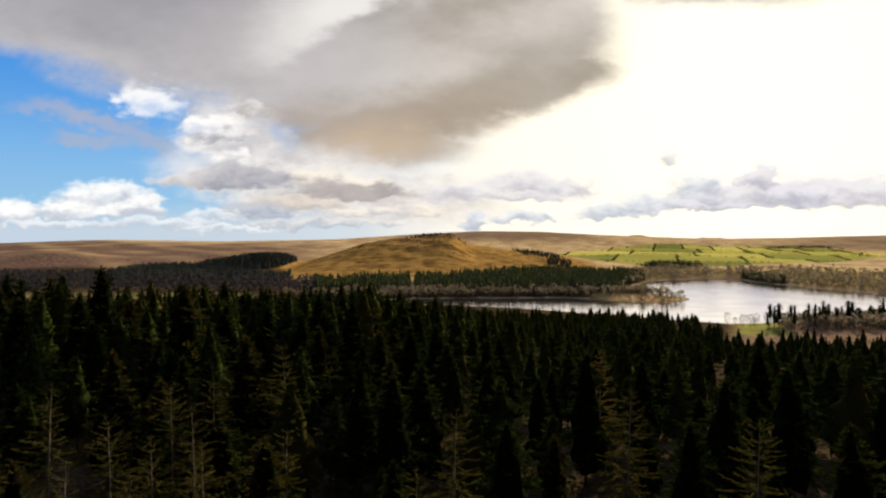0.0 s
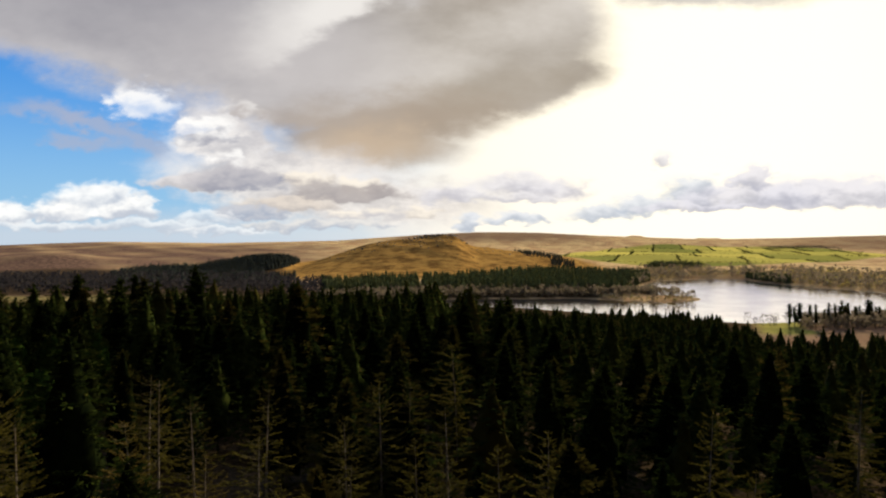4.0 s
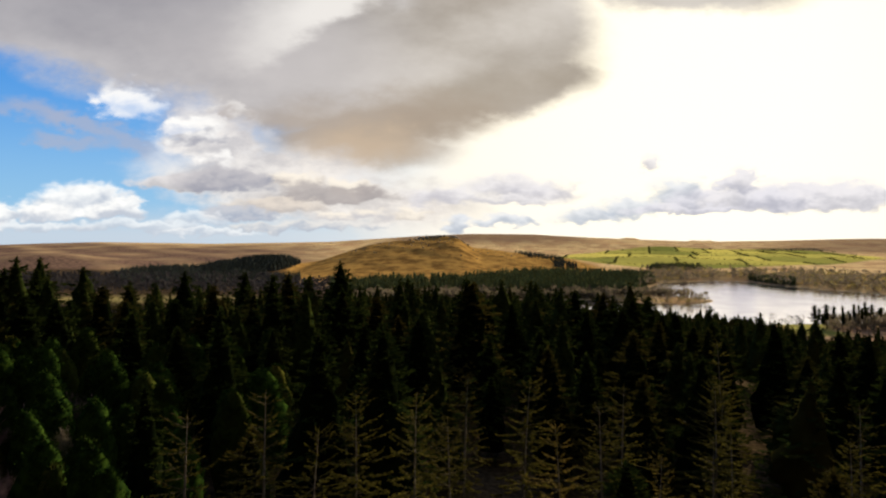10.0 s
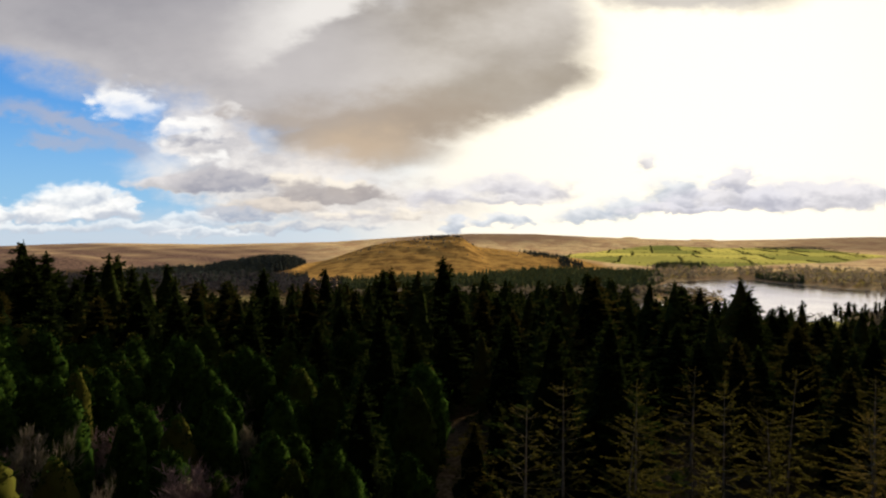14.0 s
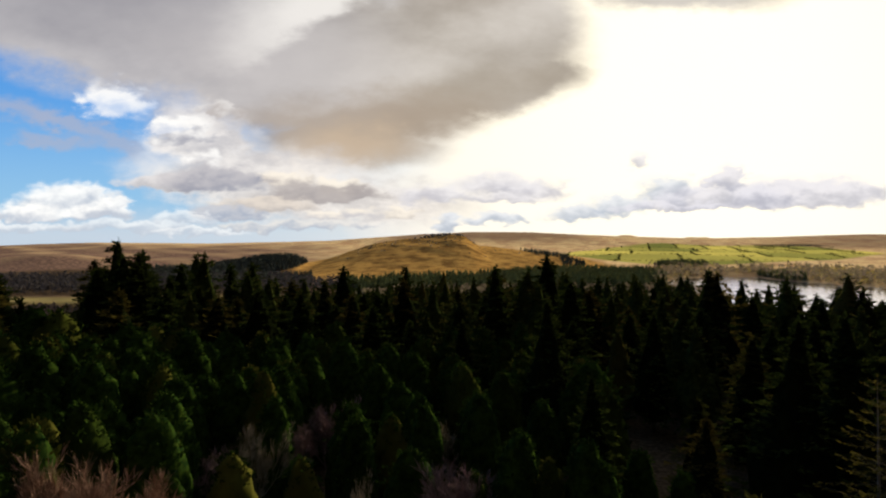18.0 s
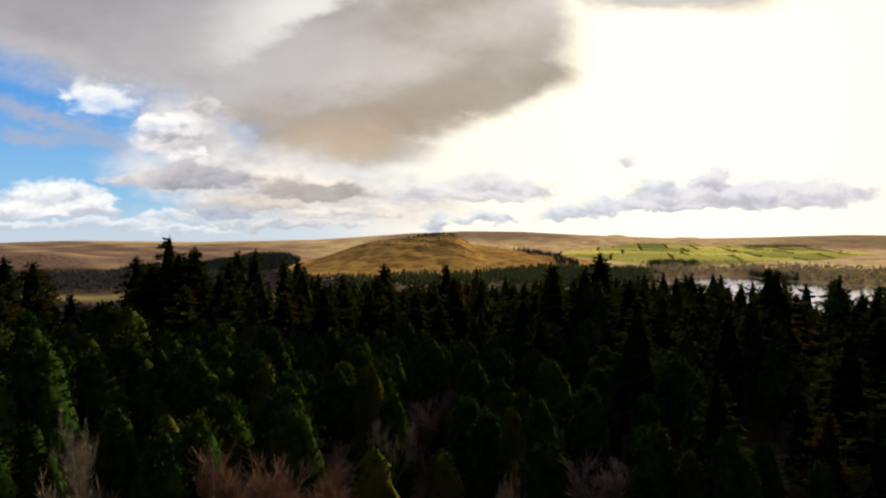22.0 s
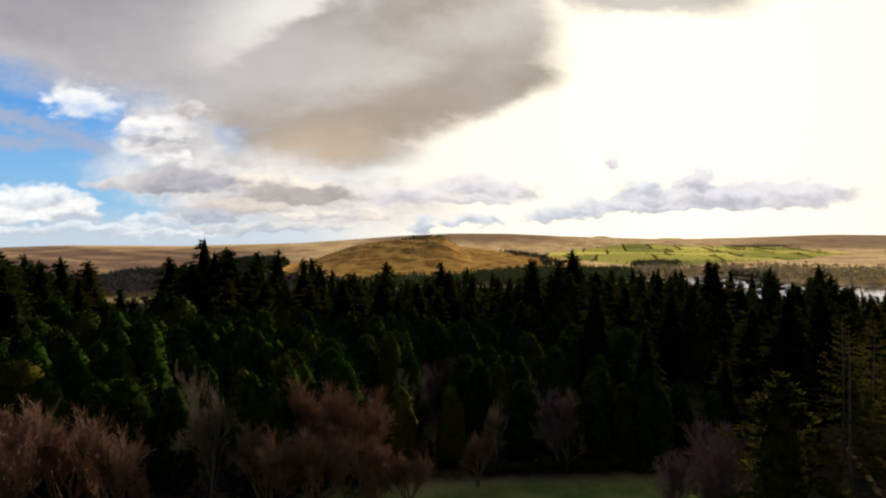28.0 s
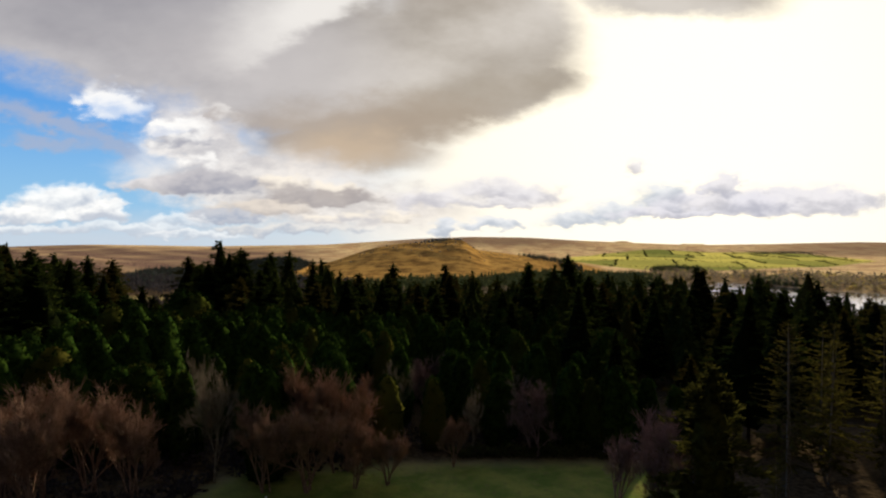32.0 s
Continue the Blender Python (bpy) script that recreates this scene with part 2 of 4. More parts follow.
sun = new("sun", bpy.data.lights.new("sun", "SUN"))
sun.data.energy, sun.data.angle, sun.data.color = 5.0, radians(1.5), (1.0, 0.84, 0.58)
aim = Vector((math.sin(SUN_AZ) * math.cos(SUN_EL), math.cos(SUN_AZ) * math.cos(SUN_EL), math.sin(SUN_EL)))
sun.matrix_world = look((0, 0, 300), Vector((0, 0, 300)) - aim)


# ---- materials ----
def material(name, rough=0.85, spec=0.25):
    m = bpy.data.materials.new(name)
    m.use_nodes = True
    n = Net(m.node_tree)
    bsdf = m.node_tree.nodes["Principled BSDF"]
    bsdf.inputs["Roughness"].default_value = rough
    bsdf.inputs["Specular IOR Level"].default_value = spec
    return m, n, bsdf


def place_of(n):
    return n.node("ShaderNodeNewGeometry").outputs["Position"]


def object_random(n):
    return n.t.nodes.new("ShaderNodeObjectInfo").outputs["Random"]


def island_random(n):
    return n.t.nodes.new("ShaderNodeNewGeometry").outputs["Random Per Island"]


def foliage(name, dark, light, tan, tan_share=0.15, per_island=False, through_light=0.35):
    """Needles or leaves: from dark to light green clump by clump, with some dry ones."""
    m, n, b = material(name, 0.9, 0.0)
    pos = place_of(n)
    clump = n.ramp(n.noise(pos, 1.1, 3, 0.6), 0.32, 0.68)
    c = n.mix(clump, dark, light)
    grain = n.noise(pos, 9.0, 2, 0.6)
    rnd = island_random(n) if per_island else object_random(n)
    whole = n.math("MULTIPLY", n.ramp(rnd, 1.0 - tan_share * 1.6, 1.0), 0.75)
    dry = n.math("MAXIMUM", whole, n.math("MULTIPLY", n.ramp(grain, 0.55, 0.75), 0.5))
    c = n.mix(dry, c, tan)
    c = n.scaled(c, n.math("ADD", 0.75, n.math("MULTIPLY", n.math("FRACT", n.math("MULTIPLY", rnd, 7.31)), 0.5)))
    n.link(c, b.inputs["Base Color"])
    thin = n.t.nodes.new("ShaderNodeBsdfTranslucent")
    n.link(c, thin.inputs["Color"])
    both = n.t.nodes.new("ShaderNodeMixShader")
    both.inputs[0].default_value = through_light
    n.link(b.outputs[0], both.inputs[1])
    n.link(thin.outputs[0], both.inputs[2])
    n.link(both.outputs[0], n.t.nodes["Material Output"].inputs["Surface"])
    return m


def bark(name, dark, light, scale=6.0):
    m, n, b = material(name, 0.95, 0.0)
    pos = place_of(n)
    c = n.mix(n.ramp(n.noise(pos, scale, 5, 0.65), 0.35, 0.65), dark, light)
    c = n.mix(n.ramp(n.noise(pos, 0.7, 2), 0.55, 0.75), c, (0.07, 0.075, 0.045))
    n.link(c, b.inputs["Base Color"])
    return m


SPRUCE = foliage("spruce_needles", (0.007, 0.015, 0.004), (0.034, 0.046, 0.009), (0.066, 0.048, 0.011), 0.22, False, 0.2)
PALE = foliage("thin_spruce_needles", (0.040, 0.037, 0.008), (0.104, 0.090, 0.017), (0.122, 0.082, 0.020), 0.15)
OLIVE_NEEDLES = foliage("olive_spruce_needles", (0.024, 0.027, 0.007), (0.080, 0.076, 0.017), (0.100, 0.080, 0.022), 0.1, False, 0.35)
YOUNG = foliage("young_conifer_needles", (0.005, 0.015, 0.004), (0.024, 0.047, 0.007), (0.074, 0.066, 0.013), 0.14, False, 0.12)
FAR_SPRUCE = foliage("far_spruce_needles", (0.008, 0.016, 0.005), (0.034, 0.044, 0.010), (0.064, 0.050, 0.013), 0.18, True, 0.2)
# haze over the lake painted in: needles far paler than the near spruces
HAZED_LAKE_SPRUCE = foliage("hazed_lakeside_needles", (0.070, 0.100, 0.066), (0.150, 0.175, 0.076), (0.19, 0.175, 0.062), 0.25, True, 0.5)
FAR_TWIGS = foliage("far_bare_twigs", (0.135, 0.108, 0.090), (0.195, 0.160, 0.122), (0.20, 0.185, 0.090), 0.25, True, 0.4)
SCRUB = foliage("dry_scrub", (0.20, 0.15, 0.055), (0.34, 0.26, 0.095), (0.30, 0.30, 0.10), 0.3, True, 0.4)
# blue-grey of distance haze mixed into the needle colour
HAZED_SPUR_SPRUCE = foliage("hazed_distant_needles", (0.042, 0.055, 0.060), (0.078, 0.092, 0.082), (0.085, 0.08, 0.05), 0.15, True)
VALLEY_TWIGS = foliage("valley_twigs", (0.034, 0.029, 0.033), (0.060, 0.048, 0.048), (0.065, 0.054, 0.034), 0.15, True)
# twigs darkened and blued in colour for cloud shade and distance haze
HAZED_VALLEY_TWIGS = foliage("hazed_far_valley_twigs", (0.034, 0.034, 0.044), (0.056, 0.051, 0.058), (0.06, 0.053, 0.04), 0.15, True)
HEDGE = foliage("hedge_leaves", (0.030, 0.042, 0.014), (0.064, 0.072, 0.024), (0.11, 0.085, 0.03), 0.25, True)
# shade inside the crowns, put into the colour as near-black needles
SHADED = foliage("shaded_inner_needles", (0.003, 0.005, 0.002), (0.007, 0.010, 0.003), (0.009, 0.009, 0.003), 0.1, False, 0.0)
LIMB = bark("limb_bark", (0.045, 0.037, 0.024), (0.105, 0.085, 0.055))
BARK = bark("spruce_bark", (0.11, 0.090, 0.068), (0.26, 0.22, 0.175))
DARK_BARK = bark("dark_spruce_bark", (0.030, 0.023, 0.017), (0.07, 0.055, 0.04))
TWIG = bark("brown_twigs", (0.16, 0.095, 0.068), (0.32, 0.21, 0.158), 5.0)
ASH = bark("grey_twigs", (0.16, 0.135, 0.105), (0.31, 0.265, 0.205), 3.0)
PLUM = bark("purple_twigs", (0.125, 0.085, 0.092), (0.245, 0.17, 0.172), 3.0)

# ---- the shape of the land ----
WATER = -52.0
SHORE = [(-130, 858), (-92, 900), (14, 928), (100, 930), (190, 938), (232, 910), (290, 862), (335, 880), (362, 902), (374, 924), (362, 948), (326, 1004), (320, 1075), (372, 1195), (457, 1345),
         (592, 1425), (687, 1400), (668, 1311), (690, 1164), (728, 1034), (775, 960), (700, 800), (560, 720), (420, 655), (300, 640), (210, 705), (92, 790), (14, 822), (-90, 838)]
SKY_U = [-1.4, -0.73, -0.63, -0.54, -0.36, -0.17, -0.02, 0.06, 0.16, 0.25, 0.32, 0.44, 0.57, 0.73, 1.4]
SKY_ROW = [-6, -4, 0, 2.5, 0, 4, 15, 18.5, 18, 12.5, 10, 5.5, 8, 12.5, 14]


def smooth(v, a, b):
    t = np.clip((v - a) / (b - a), 0, 1)
    return t * t * (3 - 2 * t)


def shore_distance(x, y):
    """Metres to the waterline; negative over the water."""
    best, inside = np.full(x.shape, 1e9), np.zeros(x.shape, bool)
    for (ax, ay), (bx, by) in zip(SHORE, SHORE[1:] + SHORE[:1]):
        ex, ey = bx - ax, by - ay
        t = np.clip(((x - ax) * ex + (y - ay) * ey) / (ex * ex + ey * ey), 0, 1)
        best = np.minimum(best, np.hypot(x - ax - t * ex, y - ay - t * ey))
        inside ^= ((ay > y) != (by > y)) & (x < ex * (y - ay) / (ey if ey else 1e-9) + ax)
    return np.where(inside, -best, best)


def ripple(x, y, s, seed=0.0):
    """Cheap smooth unevenness, about -1 to 1, with waves of about s metres."""
    x, y = x / s, y / s
    return (np.sin(3.1 * x + 1.7 * np.sin(2.3 * y + seed) + seed) + np.sin(2.7 * y - 1.3 * np.sin(3.7 * x + 1.1 + seed)) + np.sin(4.9 * x + 4.1 * y + 2 * seed)) / 3


def spur_height(x, y):
    """The wooded spur left of the tor: steep at both ends."""
    across = np.where(x < -490, (np.abs(x + 490) / 150) ** 2, (np.abs(x + 490) / 62) ** 4)
    return 28 * np.exp(-across - ((y - 1700) / 130) ** 2)


def land(x, y):
    x, y = np.asarray(x, float), np.asarray(y, float)
    r = np.hypot(x, y)
    d = np.maximum(y, 0.72 * r)
    u = np.clip(x / np.maximum(d, 1.0), -1.4, 1.4)
    top = 34.3 + np.interp(u, SKY_U, SKY_ROW) * 4000 / 1079
    top += smooth(np.abs(u - 0.32), 0.018, 0.006) * 9 + smooth(np.abs(u - 0.44), 0.024, 0.016) * 8
    far = np.interp(d, [0, 1150, 1450, 1800, 2400, 2900, 3400], [-48, -48, -46, -34, -12, 4, 22])
    back = smooth(d, 2900, 4000)
    far = far * (1 - back) + top * back
    far = np.where(d > 4000, top - (d - 4000) * 0.02, far)
    far = far + ripple(x, y, 420, 1.0) * 5 * smooth(d, 1300, 2200) * (1 - 0.85 * smooth(d, 3300, 3900))
    # the tor: a long back, steep on its left, a rocky crown and a low right shoulder
    e = x + 3 - (y - 1927) * 0.0
    ridge = np.interp(e, [-440, -390, -330, -240, -150, -60, 0, 35, 85, 200, 360, 470, 620], [0, 9, 32, 60, 75, 82, 86, 84, 52, 38, 16, 4, 0])
    hill = ridge * np.exp(-(((y - 1927) / np.where(y < 1927, 400, 300)) ** 2))
    far = far + hill * (1 + 0.05 * ripple(x, y, 90, 2.0))
    far = far + spur_height(x, y)
    far = far + 30 * np.exp(-(((x + 1250) / 220) ** 2) - ((y - 1900) / 200) ** 2)
    near = np.interp(d, [0, 120, 250, 380, 520, 620, 2000], [0, 0, -9, -28, -44, -49, -52])
    near = near + 10 * smooth(-u, 0.05, 0.6) * smooth(d, 150, 330) * (1 - smooth(d, 480, 800))
    near = near - 9 * smooth(u, 0.0, 0.4) * smooth(d, 80, 180) * (1 - smooth(d, 420, 560))
    near = near + ripple(x, y, 60, 0.5) * 0.8 * smooth(d, 30, 200)
    rise = smooth(d, 760, 1050)
    rise = np.where(y < 0, smooth(r, 300, 1500), rise)
    z = near * (1 - rise) + np.where(y < 0, near * 0 + top * 0.6, far) * rise
    s = shore_distance(x, y)
    bank = WATER + np.where(s > 0, np.minimum(0.9 + s * 0.06, 40), np.maximum(s * 0.15, -5))
    k = smooth(s, 12, 130)
    return np.where(s < 130, bank * (1 - k) + z * k, z)


def field_zone(x, y):
    """How far the walled pastures cover the ground, 0 to 1, and each field's tone."""
    d, u = np.maximum(y, 1), x / np.maximum(y, 1)
    lo = np.interp(u, [0.18, 0.25, 0.35, 0.55, 0.62, 0.74], [2180, 1930, 1780, 1790, 1860, 2250]) + 45 * np.sin(14 * u)
    hi = np.interp(u, [0.15, 0.20, 0.27, 0.38, 0.50, 0.60, 0.70, 0.76], [2250, 2450, 2880, 3160, 3120, 2900, 2520, 2300]) + 60 * np.sin(23 * u)
    inside = smooth(d, lo, lo + 25) * (1 - smooth(d, hi, hi + 25)) * smooth(u, 0.18, 0.2) * (1 - smooth(u, 0.72, 0.75))
    row = np.floor((d + 0.22 * x + 45 * np.sin(x / 190)) / (150 + 0.03 * d))
    colm = np.floor((x - 0.35 * d + 170 * np.sin(row * 2.1)) / (190 + 60 * np.sin(row * 1.3)))
    tone = np.modf(np.abs(np.sin(row * 12.9898 + colm * 78.233)) * 437.58)[0]
    return inside, tone


def build_mesh(name, verts, faces, mats=()):
    verts, faces = np.asarray(verts, np.float32), np.asarray(faces, np.int32)
    me = bpy.data.meshes.new(name)
    me.vertices.add(len(verts))
    me.vertices.foreach_set("co", verts.ravel())
    k = faces.shape[1]
    me.loops.add(faces.size)
    me.loops.foreach_set("vertex_index", faces.ravel())
    me.polygons.add(len(faces))
    me.polygons.foreach_set("loop_start", np.arange(len(faces), dtype=np.int32) * k)
    me.update(calc_edges=True)
    for m in mats:
        me.materials.append(m)
    return me


def part(name, mesh, parent, label=""):
    ob = new(name, mesh)
    ob.parent = parent
    return tagged(ob, label)


# the ground: one sheet round the camera's line, out to the skyline
CX, CY = -50.0, 0.0
az = np.concatenate([np.linspace(-50, 50, 330), np.linspace(50, 310, 70)[1:-1]])
rad = np.concatenate([np.linspace(0.5, 150, 45), np.linspace(150, 760, 70)[1:], np.linspace(760, 1700, 85)[1:], np.linspace(1700, 3050, 95)[1:], np.linspace(3050, 4850, 40)[1:]])
A, R = np.meshgrid(np.radians(az), rad)
gx, gy = CX + R * np.sin(A), CY + R * np.cos(A)
gz = land(gx, gy)
na, nr = len(az), len(rad)
i, j = np.meshgrid(np.arange(nr - 1), np.arange(na), indexing="ij")
j2 = (j + 1) % na
quads = np.stack([i * na + j, i * na + j2, (i + 1) * na + j2, (i + 1) * na + j], -1).reshape(-1, 4)[:, ::-1]
verts = np.stack([gx, gy, gz], -1).reshape(-1, 3)
cap = np.array([[CX, CY, float(land(CX, CY))]])


def ground_material():
    m, n, b = material("ground", 1.0, 0.0)
    pos = place_of(n)
    s1, s2, s3 = n.noise(pos, 0.012, 6, 0.6), n.noise(pos, 0.09, 5, 0.6), n.noise(pos, 1.3, 4, 0.6)
    moor = n.mix(n.ramp(s1, 0.38, 0.62), (0.48, 0.305, 0.170), (0.71, 0.53, 0.285))
    moor = n.mix(n.math("MULTIPLY", n.ramp(s2, 0.50, 0.68), 0.6), moor, (0.11, 0.075, 0.04))
    att = lambda k: n.node("ShaderNodeAttribute", attribute_name=k).outputs["Fac"]  # noqa: E731
    tone = att("tone")
    grass = n.mix(tone, (0.17, 0.20, 0.052), (0.66, 0.58, 0.14))
    grass = n.mix(n.math("MULTIPLY", n.ramp(s2, 0.45, 0.7), 0.35), grass, (0.17, 0.15, 0.05))
    # heather colour, which also paints the cloud shade on the left moor
    heath_and_shade = n.mix(n.ramp(s2, 0.4, 0.65), (0.125, 0.080, 0.066), (0.260, 0.165, 0.118))
    moor = n.mix(att("heather_and_shade"), moor, heath_and_shade)
    bracken = n.mix(n.ramp(n.noise(pos, 0.03, 6, 0.65), 0.36, 0.62), (0.20, 0.110, 0.036), (0.47, 0.275, 0.080))
    moor = n.mix(att("bracken"), moor, bracken)
    c = n.mix(att("pasture"), moor, grass)
    litter = n.mix(n.ramp(s3, 0.35, 0.65), (0.035, 0.026, 0.016), (0.085, 0.060, 0.035))
    c = n.mix(att("wood"), c, litter)
    turf = n.mix(n.ramp(n.noise(pos, 0.22, 5, 0.6), 0.35, 0.65), (0.095, 0.135, 0.028), (0.195, 0.205, 0.050))
    turf = n.mix(n.math("MULTIPLY", n.ramp(s3, 0.5, 0.7), 0.5), turf, (0.14, 0.11, 0.05))
    c = n.mix(att("turf"), c, turf)
    c = n.mix(att("beach"), c, (0.28, 0.22, 0.14))
    n.link(c, b.inputs["Base Color"])
    bump = n.t.nodes.new("ShaderNodeBump")
    bump.inputs["Strength"].default_value, bump.inputs["Distance"].default_value = 0.5, 0.4
    n.link(s3, bump.inputs["Height"])
    n.link(bump.outputs[0], b.inputs["Normal"])
    return m


me = build_mesh("ground", np.concatenate([verts, cap]), quads, [ground_material()])
me.polygons.foreach_set("use_smooth", np.ones(len(quads), bool))
fx, fy = verts[:, 0], verts[:, 1]
fd, fu = np.maximum(fy, 1), fx / np.maximum(fy, 1)
inside, tone = field_zone(fx, fy)
sd = shore_distance(fx, fy)
near_turf = smooth(fx + 3 * ripple(fx, fy, 9), -152, -147) * (1 - smooth(fx, -90, -82)) * smooth(fy, 20, 28) * (1 - smooth(fy, 60, 64))
near_field = smooth(fy, 430, 470) * (1 - smooth(fy, 640, 680)) * smooth(fu, 0.46, 0.5)
far_turf = near_field * smooth(fy, 515, 535) * (1 - smooth(fu + 0.02 * ripple(fx, fy, 40), 0.555, 0.585))
valley_turf = smooth(-fu, 0.28, 0.33) * smooth(fy, 800, 830) * (1 - smooth(fy + 25 * np.sin(fx / 60), 960, 1000))
covers = {
    "pasture": np.maximum(inside, np.maximum(far_turf * 0.9, valley_turf * 0.45)),
    "tone": np.where(inside > 0.05, tone, 0.25 + 0.3 * ripple(fx, fy, 60)),
    "wood": 0 + np.clip((1 - smooth(fd - 170 * smooth(-fu, 0.3, 0.4), 640, 760)) * (1 - 0.85 * near_field) + (sd > 4) * (1 - smooth(sd, 120, 260)) * (fy > 640) * (1 - 0.6 * smooth(fu, 0.28, 0.32)) * (1 - smooth(fx, 215, 250) * (1 - smooth(fx, 375, 385)) * smooth(fy, 850, 860) * (1 - smooth(fy, 985, 1010))), 0, 1) * (1 - near_turf) + np.maximum(smooth(spur_height(fx, fy), 7, 11), smooth(-fu, 0.25, 0.29) * (1 - smooth(fy + 40 * np.sin(fx / 70), 1600, 1690)) * smooth(fy, 900, 1000)) * 0.9,
    "turf": near_turf,
    "bracken": smooth(34 * np.exp(-(((fx + 10) / 430) ** 4) - (((fy - 1720) / 440) ** 4)), 6, 16),
    # heather on the ridges, and cloud shade painted across the lower left moor
    "heather_and_shade": np.clip(1.0 * smooth(-fu, 0.12, 0.3) * (1 - smooth(fd + 160 * ripple(fx, fy, 300, 4.0), 2950, 3500) * (1 - 0.85 * smooth(-fu, 0.5, 0.6))) * (0.88 + 0.5 * ripple(fx, fy, 230, 3.0)) + 0.6 * smooth(fu, 0.45, 0.7) * smooth(fd, 2600, 2900) + 0.7 * (1 - smooth(np.abs(fu - 0.09), 0.12, 0.2)) * smooth(fd + 120 * ripple(fx, fy, 300, 5.0), 3150, 3450) + 0.75 * near_field, 0, 1),
    "beach": smooth(sd, -3, 0) * (1 - smooth(sd, 2, 7)),
}
for key, values in covers.items():
    a = me.attributes.new(key, "FLOAT", "POINT")
    a.data.foreach_set("value", np.append(values, 0).astype(np.float32))
tagged(new("ground", me), "rolling moorland ground with pasture and woodland floor", "ground", kind="structure")

# the reservoir
m, n, b = material("lake_water", 1.0, 0.0)
b.inputs["Base Color"].default_value = (0.06, 0.065, 0.085, 1)
gloss = n.t.nodes.new("ShaderNodeBsdfGlossy")
gloss.distribution = "BECKMANN"
gloss.inputs["Roughness"].default_value = 0.15
bands = n.ramp(n.noise(place_of(n), 0.018, 4, 0.6), 0.35, 0.65)
n.link(n.mix(bands, (0.86, 0.84, 0.90), (0.94, 0.92, 0.97)), gloss.inputs["Color"])
bump = n.t.nodes.new("ShaderNodeBump")
bump.inputs["Strength"].default_value, bump.inputs["Distance"].default_value = 0.03, 0.05
n.link(n.noise(place_of(n), 0.5, 4, 0.6), bump.inputs["Height"])
n.link(bump.outputs[0], gloss.inputs["Normal"])
both = n.t.nodes.new("ShaderNodeMixShader")
both.inputs[0].default_value = 0.88
n.link(b.outputs[0], both.inputs[1])
n.link(gloss.outputs[0], both.inputs[2])
n.link(both.outputs[0], n.t.nodes["Material Output"].inputs["Surface"])
wx, wy = np.meshgrid(np.linspace(-220, 900, 57), np.linspace(560, 1500, 48))
wi, wj = np.meshgrid(np.arange(47), np.arange(56), indexing="ij")
wq = np.stack([wi * 57 + wj, wi * 57 + wj + 1, (wi + 1) * 57 + wj + 1, (wi + 1) * 57 + wj], -1).reshape(-1, 4)
tagged(new("water", build_mesh("water", np.stack([wx, wy, np.full(wx.shape, WATER)], -1).reshape(-1, 3), wq, [m])), "still silver-grey reservoir water between wooded shores", "water", kind="structure")


# ---- trees: how each kind grows ----
def tube(points, radii, sides=5):
    """A tapering limb along points."""
    points, radii = np.asarray(points, float), np.asarray(radii, float)
    ring = np.linspace(0, 2 * np.pi, sides, endpoint=False)
    v = []
    for k, (p, r) in enumerate(zip(points, radii)):
        d = points[min(k + 1, len(points) - 1)] - points[max(k - 1, 0)]
        d /= np.linalg.norm(d) + 1e-9
        side = np.cross(d, (0.31, 0.95, 0.05))
        side /= np.linalg.norm(side) + 1e-9
        other = np.cross(d, side)
        v.append(p + r * (np.cos(ring)[:, None] * side + np.sin(ring)[:, None] * other))
    f = []
    for k in range(len(points) - 1):
        for s in range(sides):
            a, b2 = k * sides + s, k * sides + (s + 1) % sides
            f += [(a, b2, b2 + sides), (a, b2 + sides, a + sides)]
    return np.concatenate(v), np.array(f)


def joined(pieces):
    v, f, at_ = [], [], 0
    for pv, pf in pieces:
        v.append(pv)
        f.append(np.asarray(pf) + at_)
        at_ += len(pv)
    return np.concatenate(v), np.concatenate(f)


def sprays(base, way, length, width, rng, flat=0.0, facing=None):
    """Bent kites of needles: one at each base, along way."""
    n = len(base)
    way = way / (np.linalg.norm(way, axis=1, keepdims=True) + 1e-9)
    side = np.cross(way, rng.normal(size=(n, 3)) * (1 - flat) + (np.array([0, 0, 1.6 * flat]) if facing is None else facing * 1.6 * flat))
    side /= np.linalg.norm(side, axis=1, keepdims=True) + 1e-9
    up = np.cross(side, way)
    L, W = length[:, None], width[:, None]
    mid = base + way * L * 0.45
    v = np.stack([base, mid + side * W - up * W * 0.4, base + way * L, mid - side * W - up * W * 0.4], 1).reshape(-1, 3)
    k = np.arange(n)[:, None] * 4
    f = np.concatenate([k + [0, 1, 2], k + [0, 2, 3]])
    return v, f


